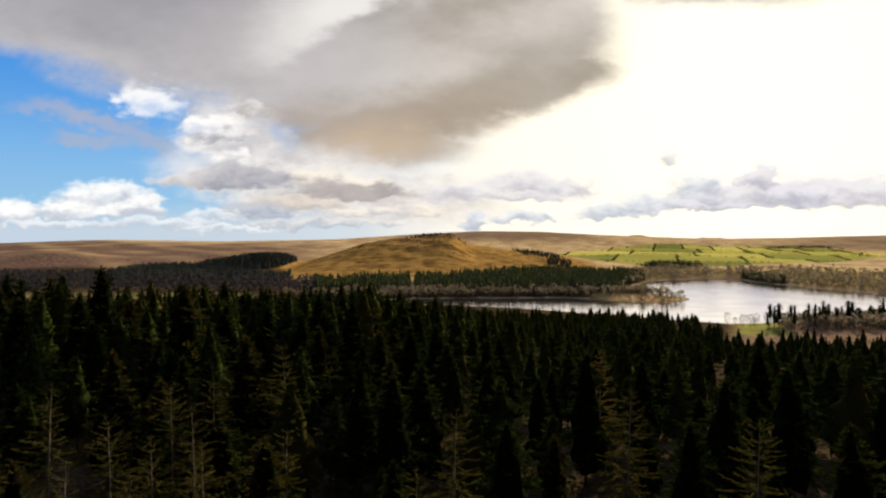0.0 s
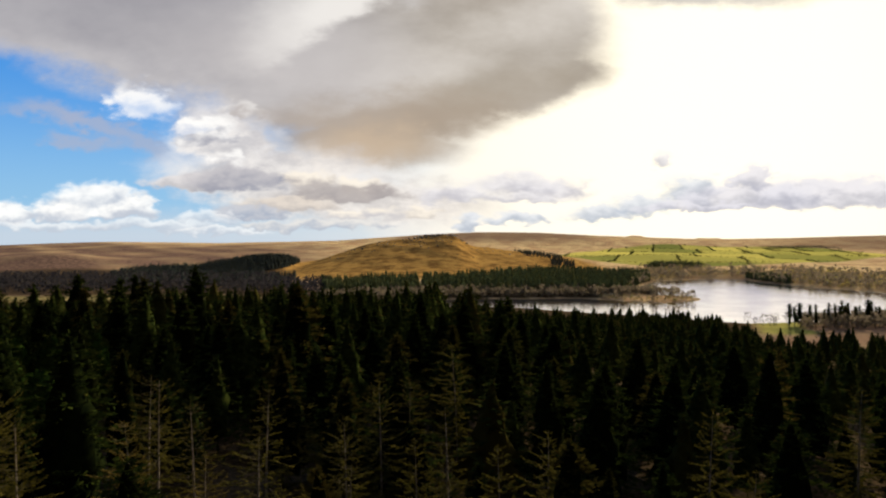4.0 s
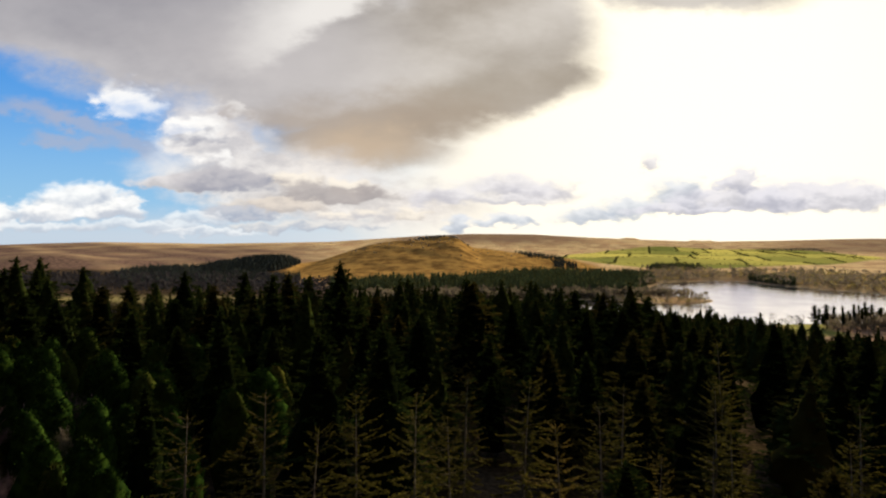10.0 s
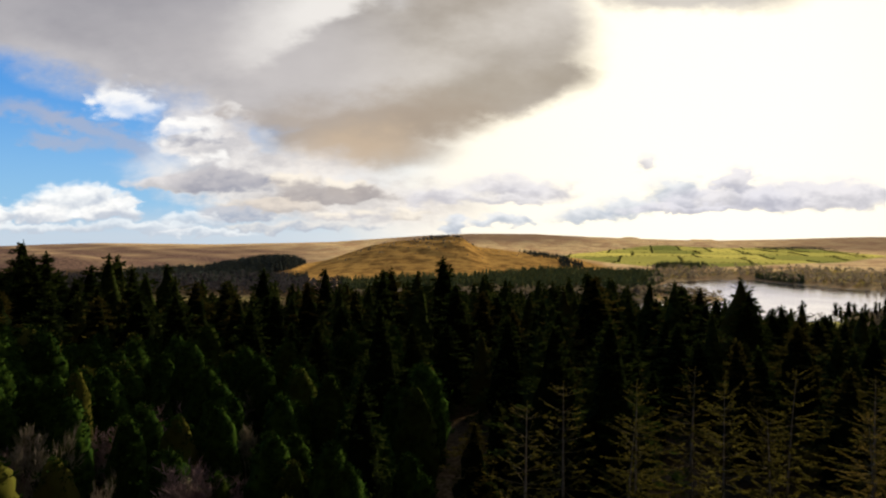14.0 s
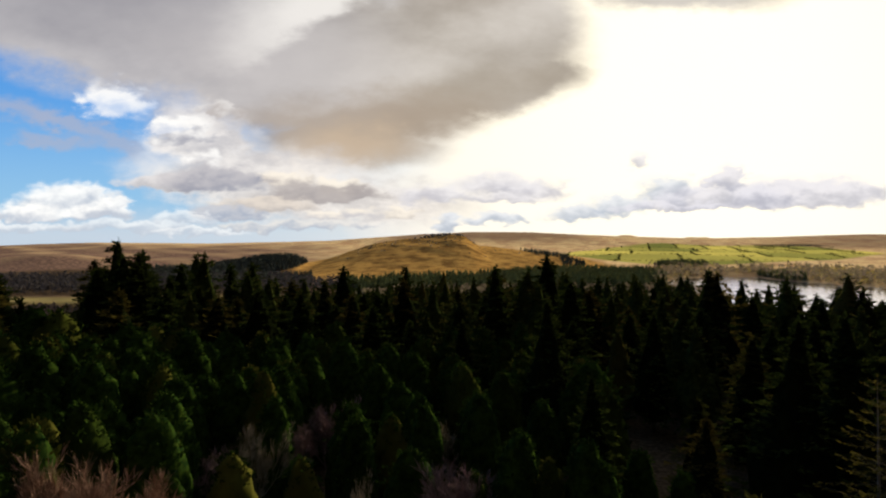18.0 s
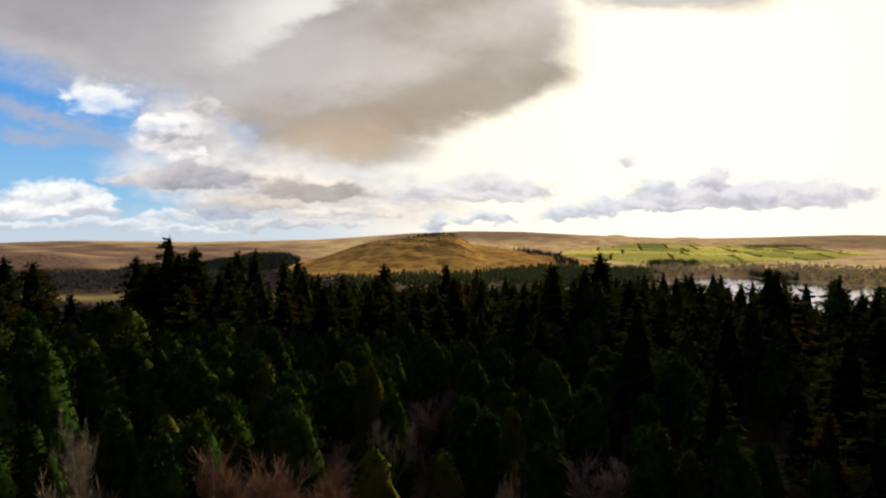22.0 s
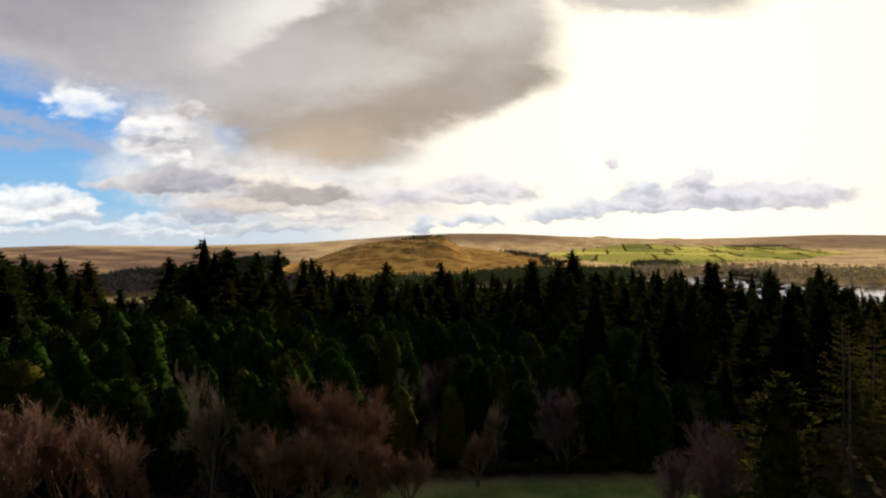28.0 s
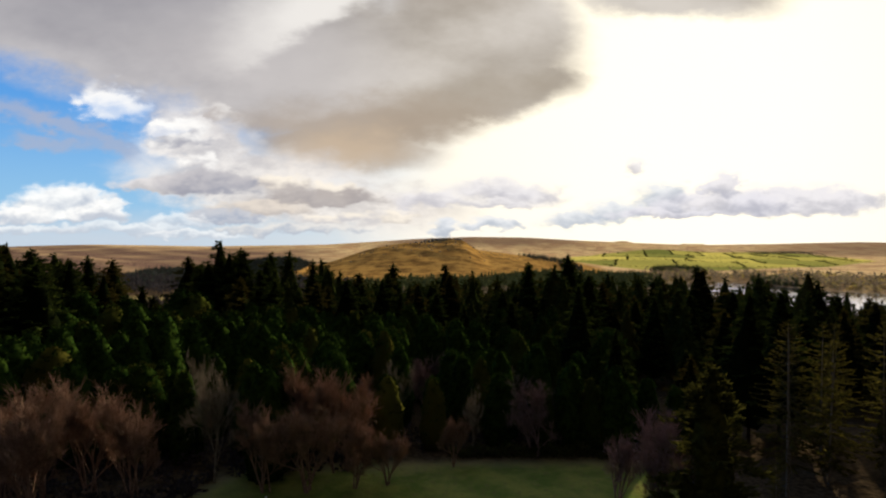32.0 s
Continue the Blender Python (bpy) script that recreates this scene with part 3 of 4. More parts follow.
def conifer(rng, H=20.0, bare=0.25, R=3.0, whorls=24, per=6, droop=0.35, thick=1.0, fill=7.0, spray=0.6, power=0.8, broad=0.33, limb_sides=3, flat=0.2, hang=0.0, fan=1.2):
    """Trunk with limbs, and needles, of a spruce that stands at the origin."""
    bend = rng.normal(0, 0.014 * H, 2)
    spine = lambda s: np.array([bend[0] * s * s, bend[1] * s * s, H * s])  # noqa: E731
    wood_ = [tube([spine(s) for s in (-0.03, 0.0, 0.25, 0.5, 0.75, 0.9, 1.0)], np.array([1.25, 1.1, 0.85, 0.6, 0.36, 0.17, 0.03]) * 0.011 * H * thick, 7)]
    base, way, length = [], [], []
    lop = rng.uniform(0, 6.28)
    for k in range(whorls):
        q = (k + rng.uniform(-0.35, 0.35)) / (whorls - 1)
        s = bare + (0.985 - bare) * np.clip(q, 0, 1)
        reach = R * max(1 - q, 0.0) ** power * (0.6 + 0.4 * min(1, (q + 0.1) * 5)) * rng.uniform(0.8, 1.15) + 0.2
        turn = rng.uniform(0, 6.28)
        for b in range(per):
            a = turn + 6.283 * (b + rng.uniform(-0.35, 0.35)) / per
            L = reach * rng.uniform(0.5, 1.2) * (1 + 0.22 * math.cos(a - lop))
            out_ = np.array([math.cos(a), math.sin(a), 0])
            rise = 0.6 * q * q - 0.10 + rng.uniform(-0.24, 0.22)
            curve = lambda p: spine(s) + out_ * L * p + np.array([0, 0, L * (rise * p - droop * p * p * (1 - 0.7 * q) + 0.14 * p ** 4)])  # noqa: E731,B023
            wood_.append(tube([curve(p) for p in ((0, 0.5, 1) if limb_sides > 2 else (0, 0.8))], (np.array([0.036, 0.022, 0.005]) if limb_sides > 2 else np.array([0.05, 0.015])) * thick * (0.35 + 0.65 * L / R), 3))
            m_ = max(3, int(L * fill))
            for p in np.sqrt(rng.uniform(0.02, 1.0, m_)):
                swing = rng.choice((-1, 1)) * rng.uniform(0.15, 1.0) * fan
                base.append(curve(p))
                way.append(np.array([math.cos(a + swing), math.sin(a + swing), rng.uniform(-0.6, 0.2) + 0.45 * q - hang]))
                length.append(spray * rng.uniform(0.6, 1.25) * (1.05 - 0.45 * p) * (0.30 + 0.70 * max(1 - q, 0.0) ** 0.8))
    for p in rng.uniform(0.95, 1.0, 6):
        base.append(spine(p))
        way.append(np.array([*rng.normal(0, 0.3, 2), 1.0]))
        length.append(spray * 0.3)
    length = np.array(length)
    return wood_[0], joined(wood_[1:]), sprays(np.array(base), np.array(way), length, length * broad * rng.uniform(0.7, 1.3, len(length)), rng, flat)


def crowned(rng, H=22.0, R=4.6, low=0.06, power=0.55, boughs=150, per=10, spray=0.8, broad=0.2, core=0.74, lift=-0.15, ragged=0.22, egg=False, lean=0.012, tiers=11, segs=10):
    """Trunk and needles of a full conifer: a dark inner crown under clumped boughs that break its outline."""
    bend, lop, lop2 = rng.normal(0, lean * H, 2), rng.uniform(0, 6.28), rng.uniform(0, 6.28)
    spine = lambda s: np.stack([bend[0] * s * s, bend[1] * s * s, H * s], -1)  # noqa: E731
    trunk = tube([spine(np.float64(s)) for s in (-0.03, 0.0, 0.3, 0.6, 0.85, 1.0)], np.array([1.3, 1.1, 0.85, 0.55, 0.25, 0.03]) * 0.011 * H, 7)

    def reach(q, a):
        body = (1 - q ** 2.6) ** 0.62 if egg else (1 - q) ** power
        return R * body * (0.72 + 0.28 * np.minimum(1, q * 5)) * (1 + 0.14 * np.sin(a + lop) + 0.10 * np.sin(2 * a + lop2) + 0.08 * np.sin(3 * a + 17 * q + lop)) + 0.08

    # inner crown
    q, a = np.meshgrid(0.985 * (1 - (1 - np.linspace(0, 1, tiers)) ** 1.9 if egg else np.linspace(0, 1, tiers) ** 0.85), np.linspace(0, 2 * np.pi, segs, endpoint=False), indexing="ij")
    r = reach(q, a) * core * (rng.uniform(0.80, 1.12, q.shape) if egg else rng.uniform(0.65, 1.25, q.shape))
    c = spine(low + (0.985 - low) * q)
    v = (c + np.stack([r * np.cos(a), r * np.sin(a), rng.uniform(-0.9, 0.3, q.shape) * (0.3 if egg else 1.0 - 0.8 * q)], -1)).reshape(-1, 3)
    k, s = (m_.ravel() for m_ in np.meshgrid(np.arange(tiers - 1), np.arange(segs), indexing="ij"))
    i0, i1 = k * segs + s, k * segs + (s + 1) % segs
    f = np.concatenate([np.stack([i0, i1, i1 + segs], -1), np.stack([i0, i1 + segs, i0 + segs], -1)])
    # boughs: each a drooping fan of needle sprays
    high = boughs // 4
    q = np.concatenate([1 - (1 - (np.arange(boughs) + rng.uniform(0, 1, boughs)) / boughs) ** 0.8, rng.uniform(0.72, 0.98, high)])
    boughs, q = boughs + high, np.clip(q, 0, 0.985)
    a = rng.uniform(0, 2 * np.pi, boughs)
    r = reach(q, a) * (1 + ragged * rng.normal(0, 1, boughs).clip(-1.5, 1.6))
    size = (0.35 + 0.65 * np.sqrt(np.clip(r / R, 0.05, 1.2)))
    t = rng.uniform(0.30, 1.0, (boughs, per)) ** 0.7
    droop = (-0.22 * (1 - 0.9 * q) + 0.10 * q * q + lift * 0.6 + rng.uniform(-0.1, 0.1, boughs))[:, None]
    turn = a[:, None] + rng.normal(0, 0.16, t.shape) / np.sqrt(np.maximum(r, 0.5))[:, None]
    rr = r[:, None] * t
    base = spine(low + (0.985 - low) * q)[:, None, :] + np.stack([rr * np.cos(turn), rr * np.sin(turn), rr * droop + rng.normal(0, 0.12, t.shape) * size[:, None]], -1)
    swing = turn + rng.normal(0, 0.75, t.shape)
    way = np.stack([np.cos(swing), np.sin(swing), droop + lift + rng.uniform(-0.25, 0.45, t.shape) + 0.3 * q[:, None]], -1)
    length = (spray * size[:, None] * rng.uniform(0.55, 1.25, t.shape)).ravel()
    top = spine(rng.uniform(0.93, 0.985, 14))
    base = np.concatenate([base.reshape(-1, 3), top, spine(np.array([0.975]))])
    way = np.concatenate([way.reshape(-1, 3), np.stack([*rng.normal(0, 0.7, (2, 14)), np.full(14, 0.7)], -1), [[0, 0, 1.0]]])
    length = np.concatenate([length, np.full(14, spray * 0.42), [H * 0.03 + 0.15]])
    facing = base - spine(base[:, 2] / H - (0.12 if egg else 0.25))
    facing = facing / (np.linalg.norm(facing, axis=1, keepdims=True) + 1e-6) + (0, 0, 0.25 if egg else 0.6)
    return trunk, (v, f), sprays(base, way, length, length * broad * rng.uniform(0.7, 1.3, len(length)), rng, 0.62 if egg else 0.5, facing)


def bare_tree(rng, H=11.0, spread=0.55, levels=5, kids=(3, 5), thick=1.0, upright=0.35, stems=1, twigs=5):
    """A leafless tree: limbs that fork into fine twigs."""
    wood, fine, tips = [], [], []

    def grow(p, d, L, r, level):
        d = d / np.linalg.norm(d)
        bend = rng.normal(0, 0.12, 3)
        mid = p + d * L * 0.5 + bend * L * 0.15
        end = p + d * L + bend * L * 0.1
        (wood if level < 3 else fine).append(tube([p, mid, end], (r, r * 0.8, r * 0.55 if level < levels - 1 else r * 0.15), 5 if level < 2 else 3))
        if level >= levels - 2:
            for f in rng.uniform(0.2, 1.0, twigs):
                tips.append((p + d * L * f, d + rng.normal(0, 0.45, 3) + np.array([0, 0, 0.25]), rng.uniform(0.5, 1.1) * H / 12))
        if level >= levels - 1:
            return
        for k in range(rng.integers(kids[0], kids[1] + 1)):
            f = rng.uniform(0.24, 1.0)
            q = p + d * L * f + bend * L * 0.12 * f
            nd = d + rng.normal(0, spread, 3) + np.array([0, 0, upright])
            grow(q, nd, L * rng.uniform(0.5, 0.78), r * rng.uniform(0.42, 0.6), level + 1)

    for k in range(stems):
        lean = rng.normal(0, 0.16 if stems > 1 else 0.05, 3) * (1, 1, 0)
        grow(np.array([*(rng.normal(0, 0.35, 2) * (stems > 1)), -0.2]), np.array([0, 0, 1.0]) + lean, H * 0.36, 0.016 * H * thick, 0)
    ln = np.array([t[2] for t in tips])
    return joined(wood), joined(fine + [sprays(np.array([t[0] for t in tips]), np.array([t[1] for t in tips]), ln, ln * 0.021, rng)])


def make_tree(name, parts, label, category, group):
    root = tagged(new(name), label, category, group)
    for pname, mesh in parts:
        part(pname, mesh, root)
    return root


def smooth_mesh(me):
    me.polygons.foreach_set("use_smooth", np.ones(len(me.polygons), bool))
    return me


def spruce_kind(seed, mat, wood_mat, label, grown=conifer, inner_mat=None, **kw):
    t, inner, n_ = grown(np.random.default_rng(seed), **kw)
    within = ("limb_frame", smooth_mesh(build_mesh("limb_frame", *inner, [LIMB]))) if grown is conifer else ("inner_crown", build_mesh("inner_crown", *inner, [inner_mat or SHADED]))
    return make_tree("spruce_tree", [("trunk", smooth_mesh(build_mesh("trunk", *t, [wood_mat]))), within, ("needles", build_mesh("needles", *n_, [mat]))], label, "spruce tree", "spruces of the plantation")


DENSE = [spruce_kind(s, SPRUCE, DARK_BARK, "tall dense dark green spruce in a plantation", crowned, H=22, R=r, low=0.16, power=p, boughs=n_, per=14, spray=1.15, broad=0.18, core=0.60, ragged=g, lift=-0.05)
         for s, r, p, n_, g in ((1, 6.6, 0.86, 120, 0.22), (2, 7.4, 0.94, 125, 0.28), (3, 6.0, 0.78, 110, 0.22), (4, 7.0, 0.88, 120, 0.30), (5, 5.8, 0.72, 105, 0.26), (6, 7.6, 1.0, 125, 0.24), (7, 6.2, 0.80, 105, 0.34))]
SPARSE = [spruce_kind(s, PALE, BARK, "thin yellowish spruce with a pale bare trunk", H=20, R=r, whorls=k, per=6, fill=18, bare=0.14, droop=0.2, spray=0.72, thick=0.8, power=p, broad=0.18, flat=0.05, hang=0.22, fan=1.15)
          for s, r, p, k in ((11, 4.4, 0.42, 20), (13, 3.9, 0.36, 19), (12, 4.8, 0.48, 22), (14, 4.2, 0.33, 20), (15, 3.8, 0.44, 23))]
DEAD = [spruce_kind(s, PALE, BARK, "dying spruce with a silvery trunk and ragged drooping boughs", H=20, R=4.0, whorls=19, per=6, fill=9.5, bare=0.2, droop=0.2, spray=0.8, thick=1.0, power=0.42, broad=0.12, flat=0.1, hang=0.12, fan=0.9) for s in (21, 22)]
OLIVE = [spruce_kind(25, OLIVE_NEEDLES, BARK, "broad bushy olive green spruce at the edge of the field", crowned, inner_mat=OLIVE_NEEDLES, H=17, R=5.6, power=0.80, low=0.04, boughs=150, per=26, spray=1.1, broad=0.18, core=0.55, lift=0.05, ragged=0.26)]


def young_kind(seed, H, R):
    t, inner, n_ = crowned(np.random.default_rng(seed), H=H, R=R, low=0.02, boughs=150, per=8, spray=0.44, broad=0.29, core=0.92, lift=0.30, ragged=0.09, egg=True, segs=14)
    return make_tree("young_conifer", [("trunk", build_mesh("trunk", *t, [BARK])), ("inner_crown", smooth_mesh(build_mesh("inner_crown", *inner, [YOUNG]))), ("foliage", build_mesh("foliage", *n_, [YOUNG]))],
                     "dense young green conifer with a blunt rounded top", "conifer", "young conifers below the tall spruces")


YOUNGS = [young_kind(31, 12, 2.9), young_kind(32, 12, 3.3), young_kind(33, 12, 2.6), young_kind(34, 12, 3.0), young_kind(35, 12, 3.5), young_kind(36, 12, 2.7)]


def bare_kind(seed, mat, label, group, **kw):
    a, b2 = bare_tree(np.random.default_rng(seed), **kw)
    return make_tree("bare_tree", [("trunk", build_mesh("trunk", *a, [mat])), ("twig_crown", build_mesh("twig_crown", *b2, [mat]))], label, "bare tree", group)


BROWN = [bare_kind(s, TWIG, "leafless brown broad-crowned tree with dense twigs", "leafless trees by the field", H=12, levels=5, kids=(3, 4), spread=0.42, upright=0.36, stems=4, twigs=10, thick=0.7) for s in (41, 42, 43)]
def slender_kind(seed, mat, label, group):
    t, n_ = bare_tree(np.random.default_rng(seed), H=13.5, levels=5, kids=(3, 4), spread=0.46, upright=0.34, stems=2, twigs=9, thick=0.55)
    return make_tree("bare_tree", [("trunk", build_mesh("trunk", *t, [mat])), ("twig_crown", build_mesh("twig_crown", *n_, [mat]))], label, "bare tree", group)


GREYS = [slender_kind(s, ASH, "slender leafless pale grey tree", "leafless trees by the field") for s in (51, 52, 53)]
PLUMS = [bare_kind(s, PLUM, "leafless purplish tree with fine upright twigs", "leafless trees by the field", H=10, levels=5, kids=(3, 4), spread=0.42, upright=0.35, stems=3, twigs=7, thick=0.75) for s in (61, 62)]
NOMINAL = {}
for kinds, h in ((DENSE, 22), (SPARSE, 20), (DEAD, 20), (OLIVE, 17), (YOUNGS, 12), (BROWN, 11), (GREYS, 12), (PLUMS, 9)):
    for k in kinds:
        NOMINAL[k.name] = h
for k in BROWN + GREYS + PLUMS:
    NOMINAL[k.name] = max(v.co.z for v in k.children[1].data.vertices) - 0.3
TAKEN, FIRST = [], set()
rng = np.random.default_rng(5)


def plant(kinds, x, y, tip, width=1.0):
    """A tree of one of the kinds at (x, y), its top at the height tip."""
    k = kinds[int(rng.integers(len(kinds)))]
    ground = float(land(x, y)) - 0.15
    h = (tip - ground) / NOMINAL[k.name]
    wdt = h * width * rng.uniform(0.9, 1.1)
    m_ = Matrix.Translation((x, y, ground)) @ Matrix.Rotation(rng.uniform(0, 6.28), 4, "Z") @ Matrix.Diagonal((wdt, wdt, h, 1))
    if k.name not in FIRST:
        FIRST.add(k.name)
        k.matrix_basis = m_
    else:
        c = copy_thing(k, Matrix.Identity(4))
        c.matrix_basis = m_
    TAKEN.append((x, y))


def free_spot(x, y, gap):
    return all((x - a) ** 2 + (y - b2) ** 2 > gap * gap for a, b2 in TAKEN)


def canopy(x, y):
    """Height of the treetops of the plantation over the datum."""
    u = x / np.maximum(y, 100.0)
    left = np.interp(y, [40, 55, 85, 110, 146, 200, 300, 400, 600], [15, 17.5, 18.5, 20.5, 24.0, 21, 12, -3, -28])
    right = np.interp(y, [40, 55, 85, 110, 146, 200, 300, 400, 500, 600], [13, 16.5, 17.5, 16.5, 13.5, 8, -6, -18, -27, -31])
    k = smooth(u, -0.17, 0.24)
    return left * (1 - k) + right * k - 5.0 * smooth(u, 0.3, 0.45) * smooth(y, 100, 150) + 5.5 * smooth(-np.asarray(x, float), 135, 160) * smooth(y, 120, 140) * (1 - smooth(y, 180, 220))


# landmark trees
for x, y, tip in [(-24, 59, 18.3), (1, 61, 17.6), (21, 69, 17.5), (-15, 58, 16.2), (-43, 66, 18.5), (-63, 55, 20.6), (-51, 55, 18.2), (-47, 58, 19), (-40, 53, 17.4), (-20, 51, 17.2),
                  (-71, 54, 18.2), (-60, 53.5, 19), (-68, 60, 19.5), (-53, 63.6, 19.9), (-58, 72, 18.3), (-32.2, 51.3, 15.7), (-31.3, 70.5, 17.6), (-25, 47, 16.0), (-33.9, 62, 16.1), (-26.8, 56.2, 16.2), (-44.4, 52.9, 16.2), (-28.5, 75.5, 17.1), (-22.3, 87.7, 19.4), (-79, 50, 20.4)]:
    plant(SPARSE if rng.uniform() < 0.8 else DEAD, x, y, tip)
for x, y, tip in [(-15, 50, 18.3), (23, 89, 18.3), (6, 56, 18), (-2, 47, 17), (-48, 49, 17.5), (-36, 45, 16), (-34, 48, 17), (34, 73, 18), (29, 56, 18), (37, 55, 18), (23, 56, 18)]:
    plant(SPARSE if rng.uniform() < 0.2 else DENSE, x, y, tip)
plant(DEAD, -75, 56, 20.4)
for x, y, tip in [(20, 85, 19), (-30, 77, 19.3), (-46, 85, 19.2), (-11, 81, 18.3), (-6, 74, 18.3), (-3, 83, 18), (6, 83, 18), (45, 79, 18), (-68, 86, 19), (-63, 110, 20), (-72, 108, 19.5), (-103, 109, 18.5)]:
    plant(DENSE, x, y, tip)
for x, y, tip in [(-72.7, 69.7, 23.5), (-66.8, 71.5, 23.6)]:
    plant(DENSE, x, y, tip)
plant(DENSE, -91.6, 96.6, 23.0, 0.8)
plant(DENSE, -92.3, 73.5, 17.2, 0.8)
plant(OLIVE, -92.5, 41.6, 17.8)
for x, y, tip in [(-81.9, 145.5, 28.5), (-157.7, 146.2, 22.1), (-36.7, 78.7, 16.7), (-8, 92.3, 16.6), (-113.2, 181.7, 24.7), (-94, 136, 26.2), (-54, 126, 25.8), (-178.5, 154, 32.2), (-131, 183, 24.8), (-53, 125, 25.3), (-93, 144, 26.1), (-152, 151, 26.6)]:
    plant(DENSE, x, y, tip)
for x, y, tip in [(-129.2, 87.4, 15.6), (-121.4, 103.7, 16.6), (-116.4, 73.7, 13.4), (-142.5, 90, 15.6), (-135.9, 71.6, 14.7), (-126.2, 80.9, 13.8), (-112.7, 90.7, 13.0), (-115.4, 93.9, 14.6), (-160, 100, 15.7), (-165.4, 82.7, 19.4), (-151.4, 91, 16.3), (-138.6, 84.4, 15.4),
                  (-142, 70, 16.1), (-141.9, 62.5, 16.7), (-117.3, 80.2, 13.1), (-109.4, 80.8, 12.6), (-102.5, 83.2, 13.4), (-94.4, 67.1, 12.7), (-142.7, 58.8, 14.7), (-104.9, 67, 9.9), (-97.8, 67, 10.9), (-92.9, 67.5, 10.4), (-85.7, 66.5, 9.8), (-100.4, 69.1, 13.0)]:
    plant(YOUNGS, x, y, tip, 0.88 if y > 62 and tip < 18 else 0.7)
for x, y, tip in [(-138, 61, 14.8), (-133.5, 60, 13.4), (-172, 52, 12.0), (-167, 52, 14.9), (-162.5, 53, 14.5), (-156.6, 51, 13.0), (-165, 46, 14.5), (-176, 57, 13.0)]:
    plant(BROWN, x, y, tip, 0.85)
for x, y, tip in [(-142.3, 54, 11.4), (-137, 53.5, 11.2), (-131, 54.5, 9.6), (-127.3, 55, 7.4)]:
    plant(BROWN, x, y, tip, 1.0)
plant(BROWN, -118.6, 61.0, 7.4, 0.85)
for x, y, tip in [(-156, 71.5, 15.0), (-127.3, 74.7, 12.2), (-115.4, 66.3, 10.5), (-107, 84, 9.5)]:
    plant(GREYS, x, y, tip, 0.52)
plant(GREYS, -149.5, 58, 15.8, 0.55)
for x, y, tip in [(-97, 45, 12), (-101, 48, 8.8), (-94, 50, 11), (-90, 47, 9), (-106.2, 65.5, 11.2), (-108, 75, 8.0), (-104, 69, 8.5), (-113, 99, 10.5), (-118, 97.5, 9.5), (-121.5, 92, 9.5), (-125, 87, 8.5), (-131.5, 78, 8.5)]:
    plant(PLUMS, x, y, tip)


def scatter(kinds, box, step, gap, tip, most, keep=1.0, width=1.0):
    """Fill a box with trees on a jittered grid, where there is room."""
    count = 0
    xs, ys = np.arange(box[0], box[1], step), np.arange(box[2], box[3], step)
    for y in ys:
        for x in xs:
            px, py = x + rng.uniform(-0.4, 0.4) * step, y + rng.uniform(-0.4, 0.4) * step
            if count < most and rng.uniform() < keep and free_spot(px, py, gap):
                plant(kinds, px, py, tip(px, py), width)
                count += 1


tall = lambda x, y: float(canopy(x, y)) - 2.2 + 2.0 * float(ripple(x, y, 38.0, 2.0)) + rng.uniform(-6.0, 2.8)  # noqa: E731
scatter(SPARSE + DENSE * 4, (-84, 44, 43, 70), 8.6, 6.0, lambda x, y: tall(x, y) - 3.0, 70, 0.85)
scatter(DENSE, (-84, 60, 70, 112), 10.2, 7.6, tall, 100, 0.95, 1.08)
scatter(DENSE, (-166, 0, 126, 162), 9.0, 6.6, lambda x, y: float(canopy(x, y)) + rng.uniform(-6.5, 0.6), 110, 1.0, 1.15)
scatter(DENSE, (-180, -166, 147, 166), 6.6, 4.6, lambda x, y: float(canopy(x, y)) + rng.uniform(-4.5, 1.5), 20, 1.0, 1.2)
for x, y, tip in [(-207.6, 152.8, 26.7), (-216, 156.4, 27.5), (-223, 158, 26.5), (-213, 166, 24), (-199.6, 153, 19.3), (-203, 147, 20.0), (-196, 151, 16.5), (-192.5, 147, 14), (-189, 143, 12), (-209, 145, 19), (-215, 141, 20), (-222, 147, 22), (-205, 138, 15.5),
                  (-198, 137, 13.5), (-201, 105, 29.6), (-208, 106, 30.8), (-206, 113, 29), (-212, 115, 30.5), (-218, 121, 30.8), (-200, 117, 27), (-192.5, 117, 24), (-195, 98, 27), (-212, 127, 27), (-204, 125, 23), (-188, 124, 15), (-196, 128, 17.5),
                  (-195.7, 177.6, 27.1), (-190, 170, 25), (-198, 186, 25), (-187, 162, 24.5), (-184, 155, 24)]:
    plant(DENSE, x, y, tip, 1.05)

scatter(YOUNGS, (-192, -86, 68, 126), 5.8, 4.2, lambda x, y: 12.2 + (y - 72) * 0.08 + 0.06 * max(0, -x - 115) + rng.uniform(-3.2, 1.0), 330, 0.92, 0.95)

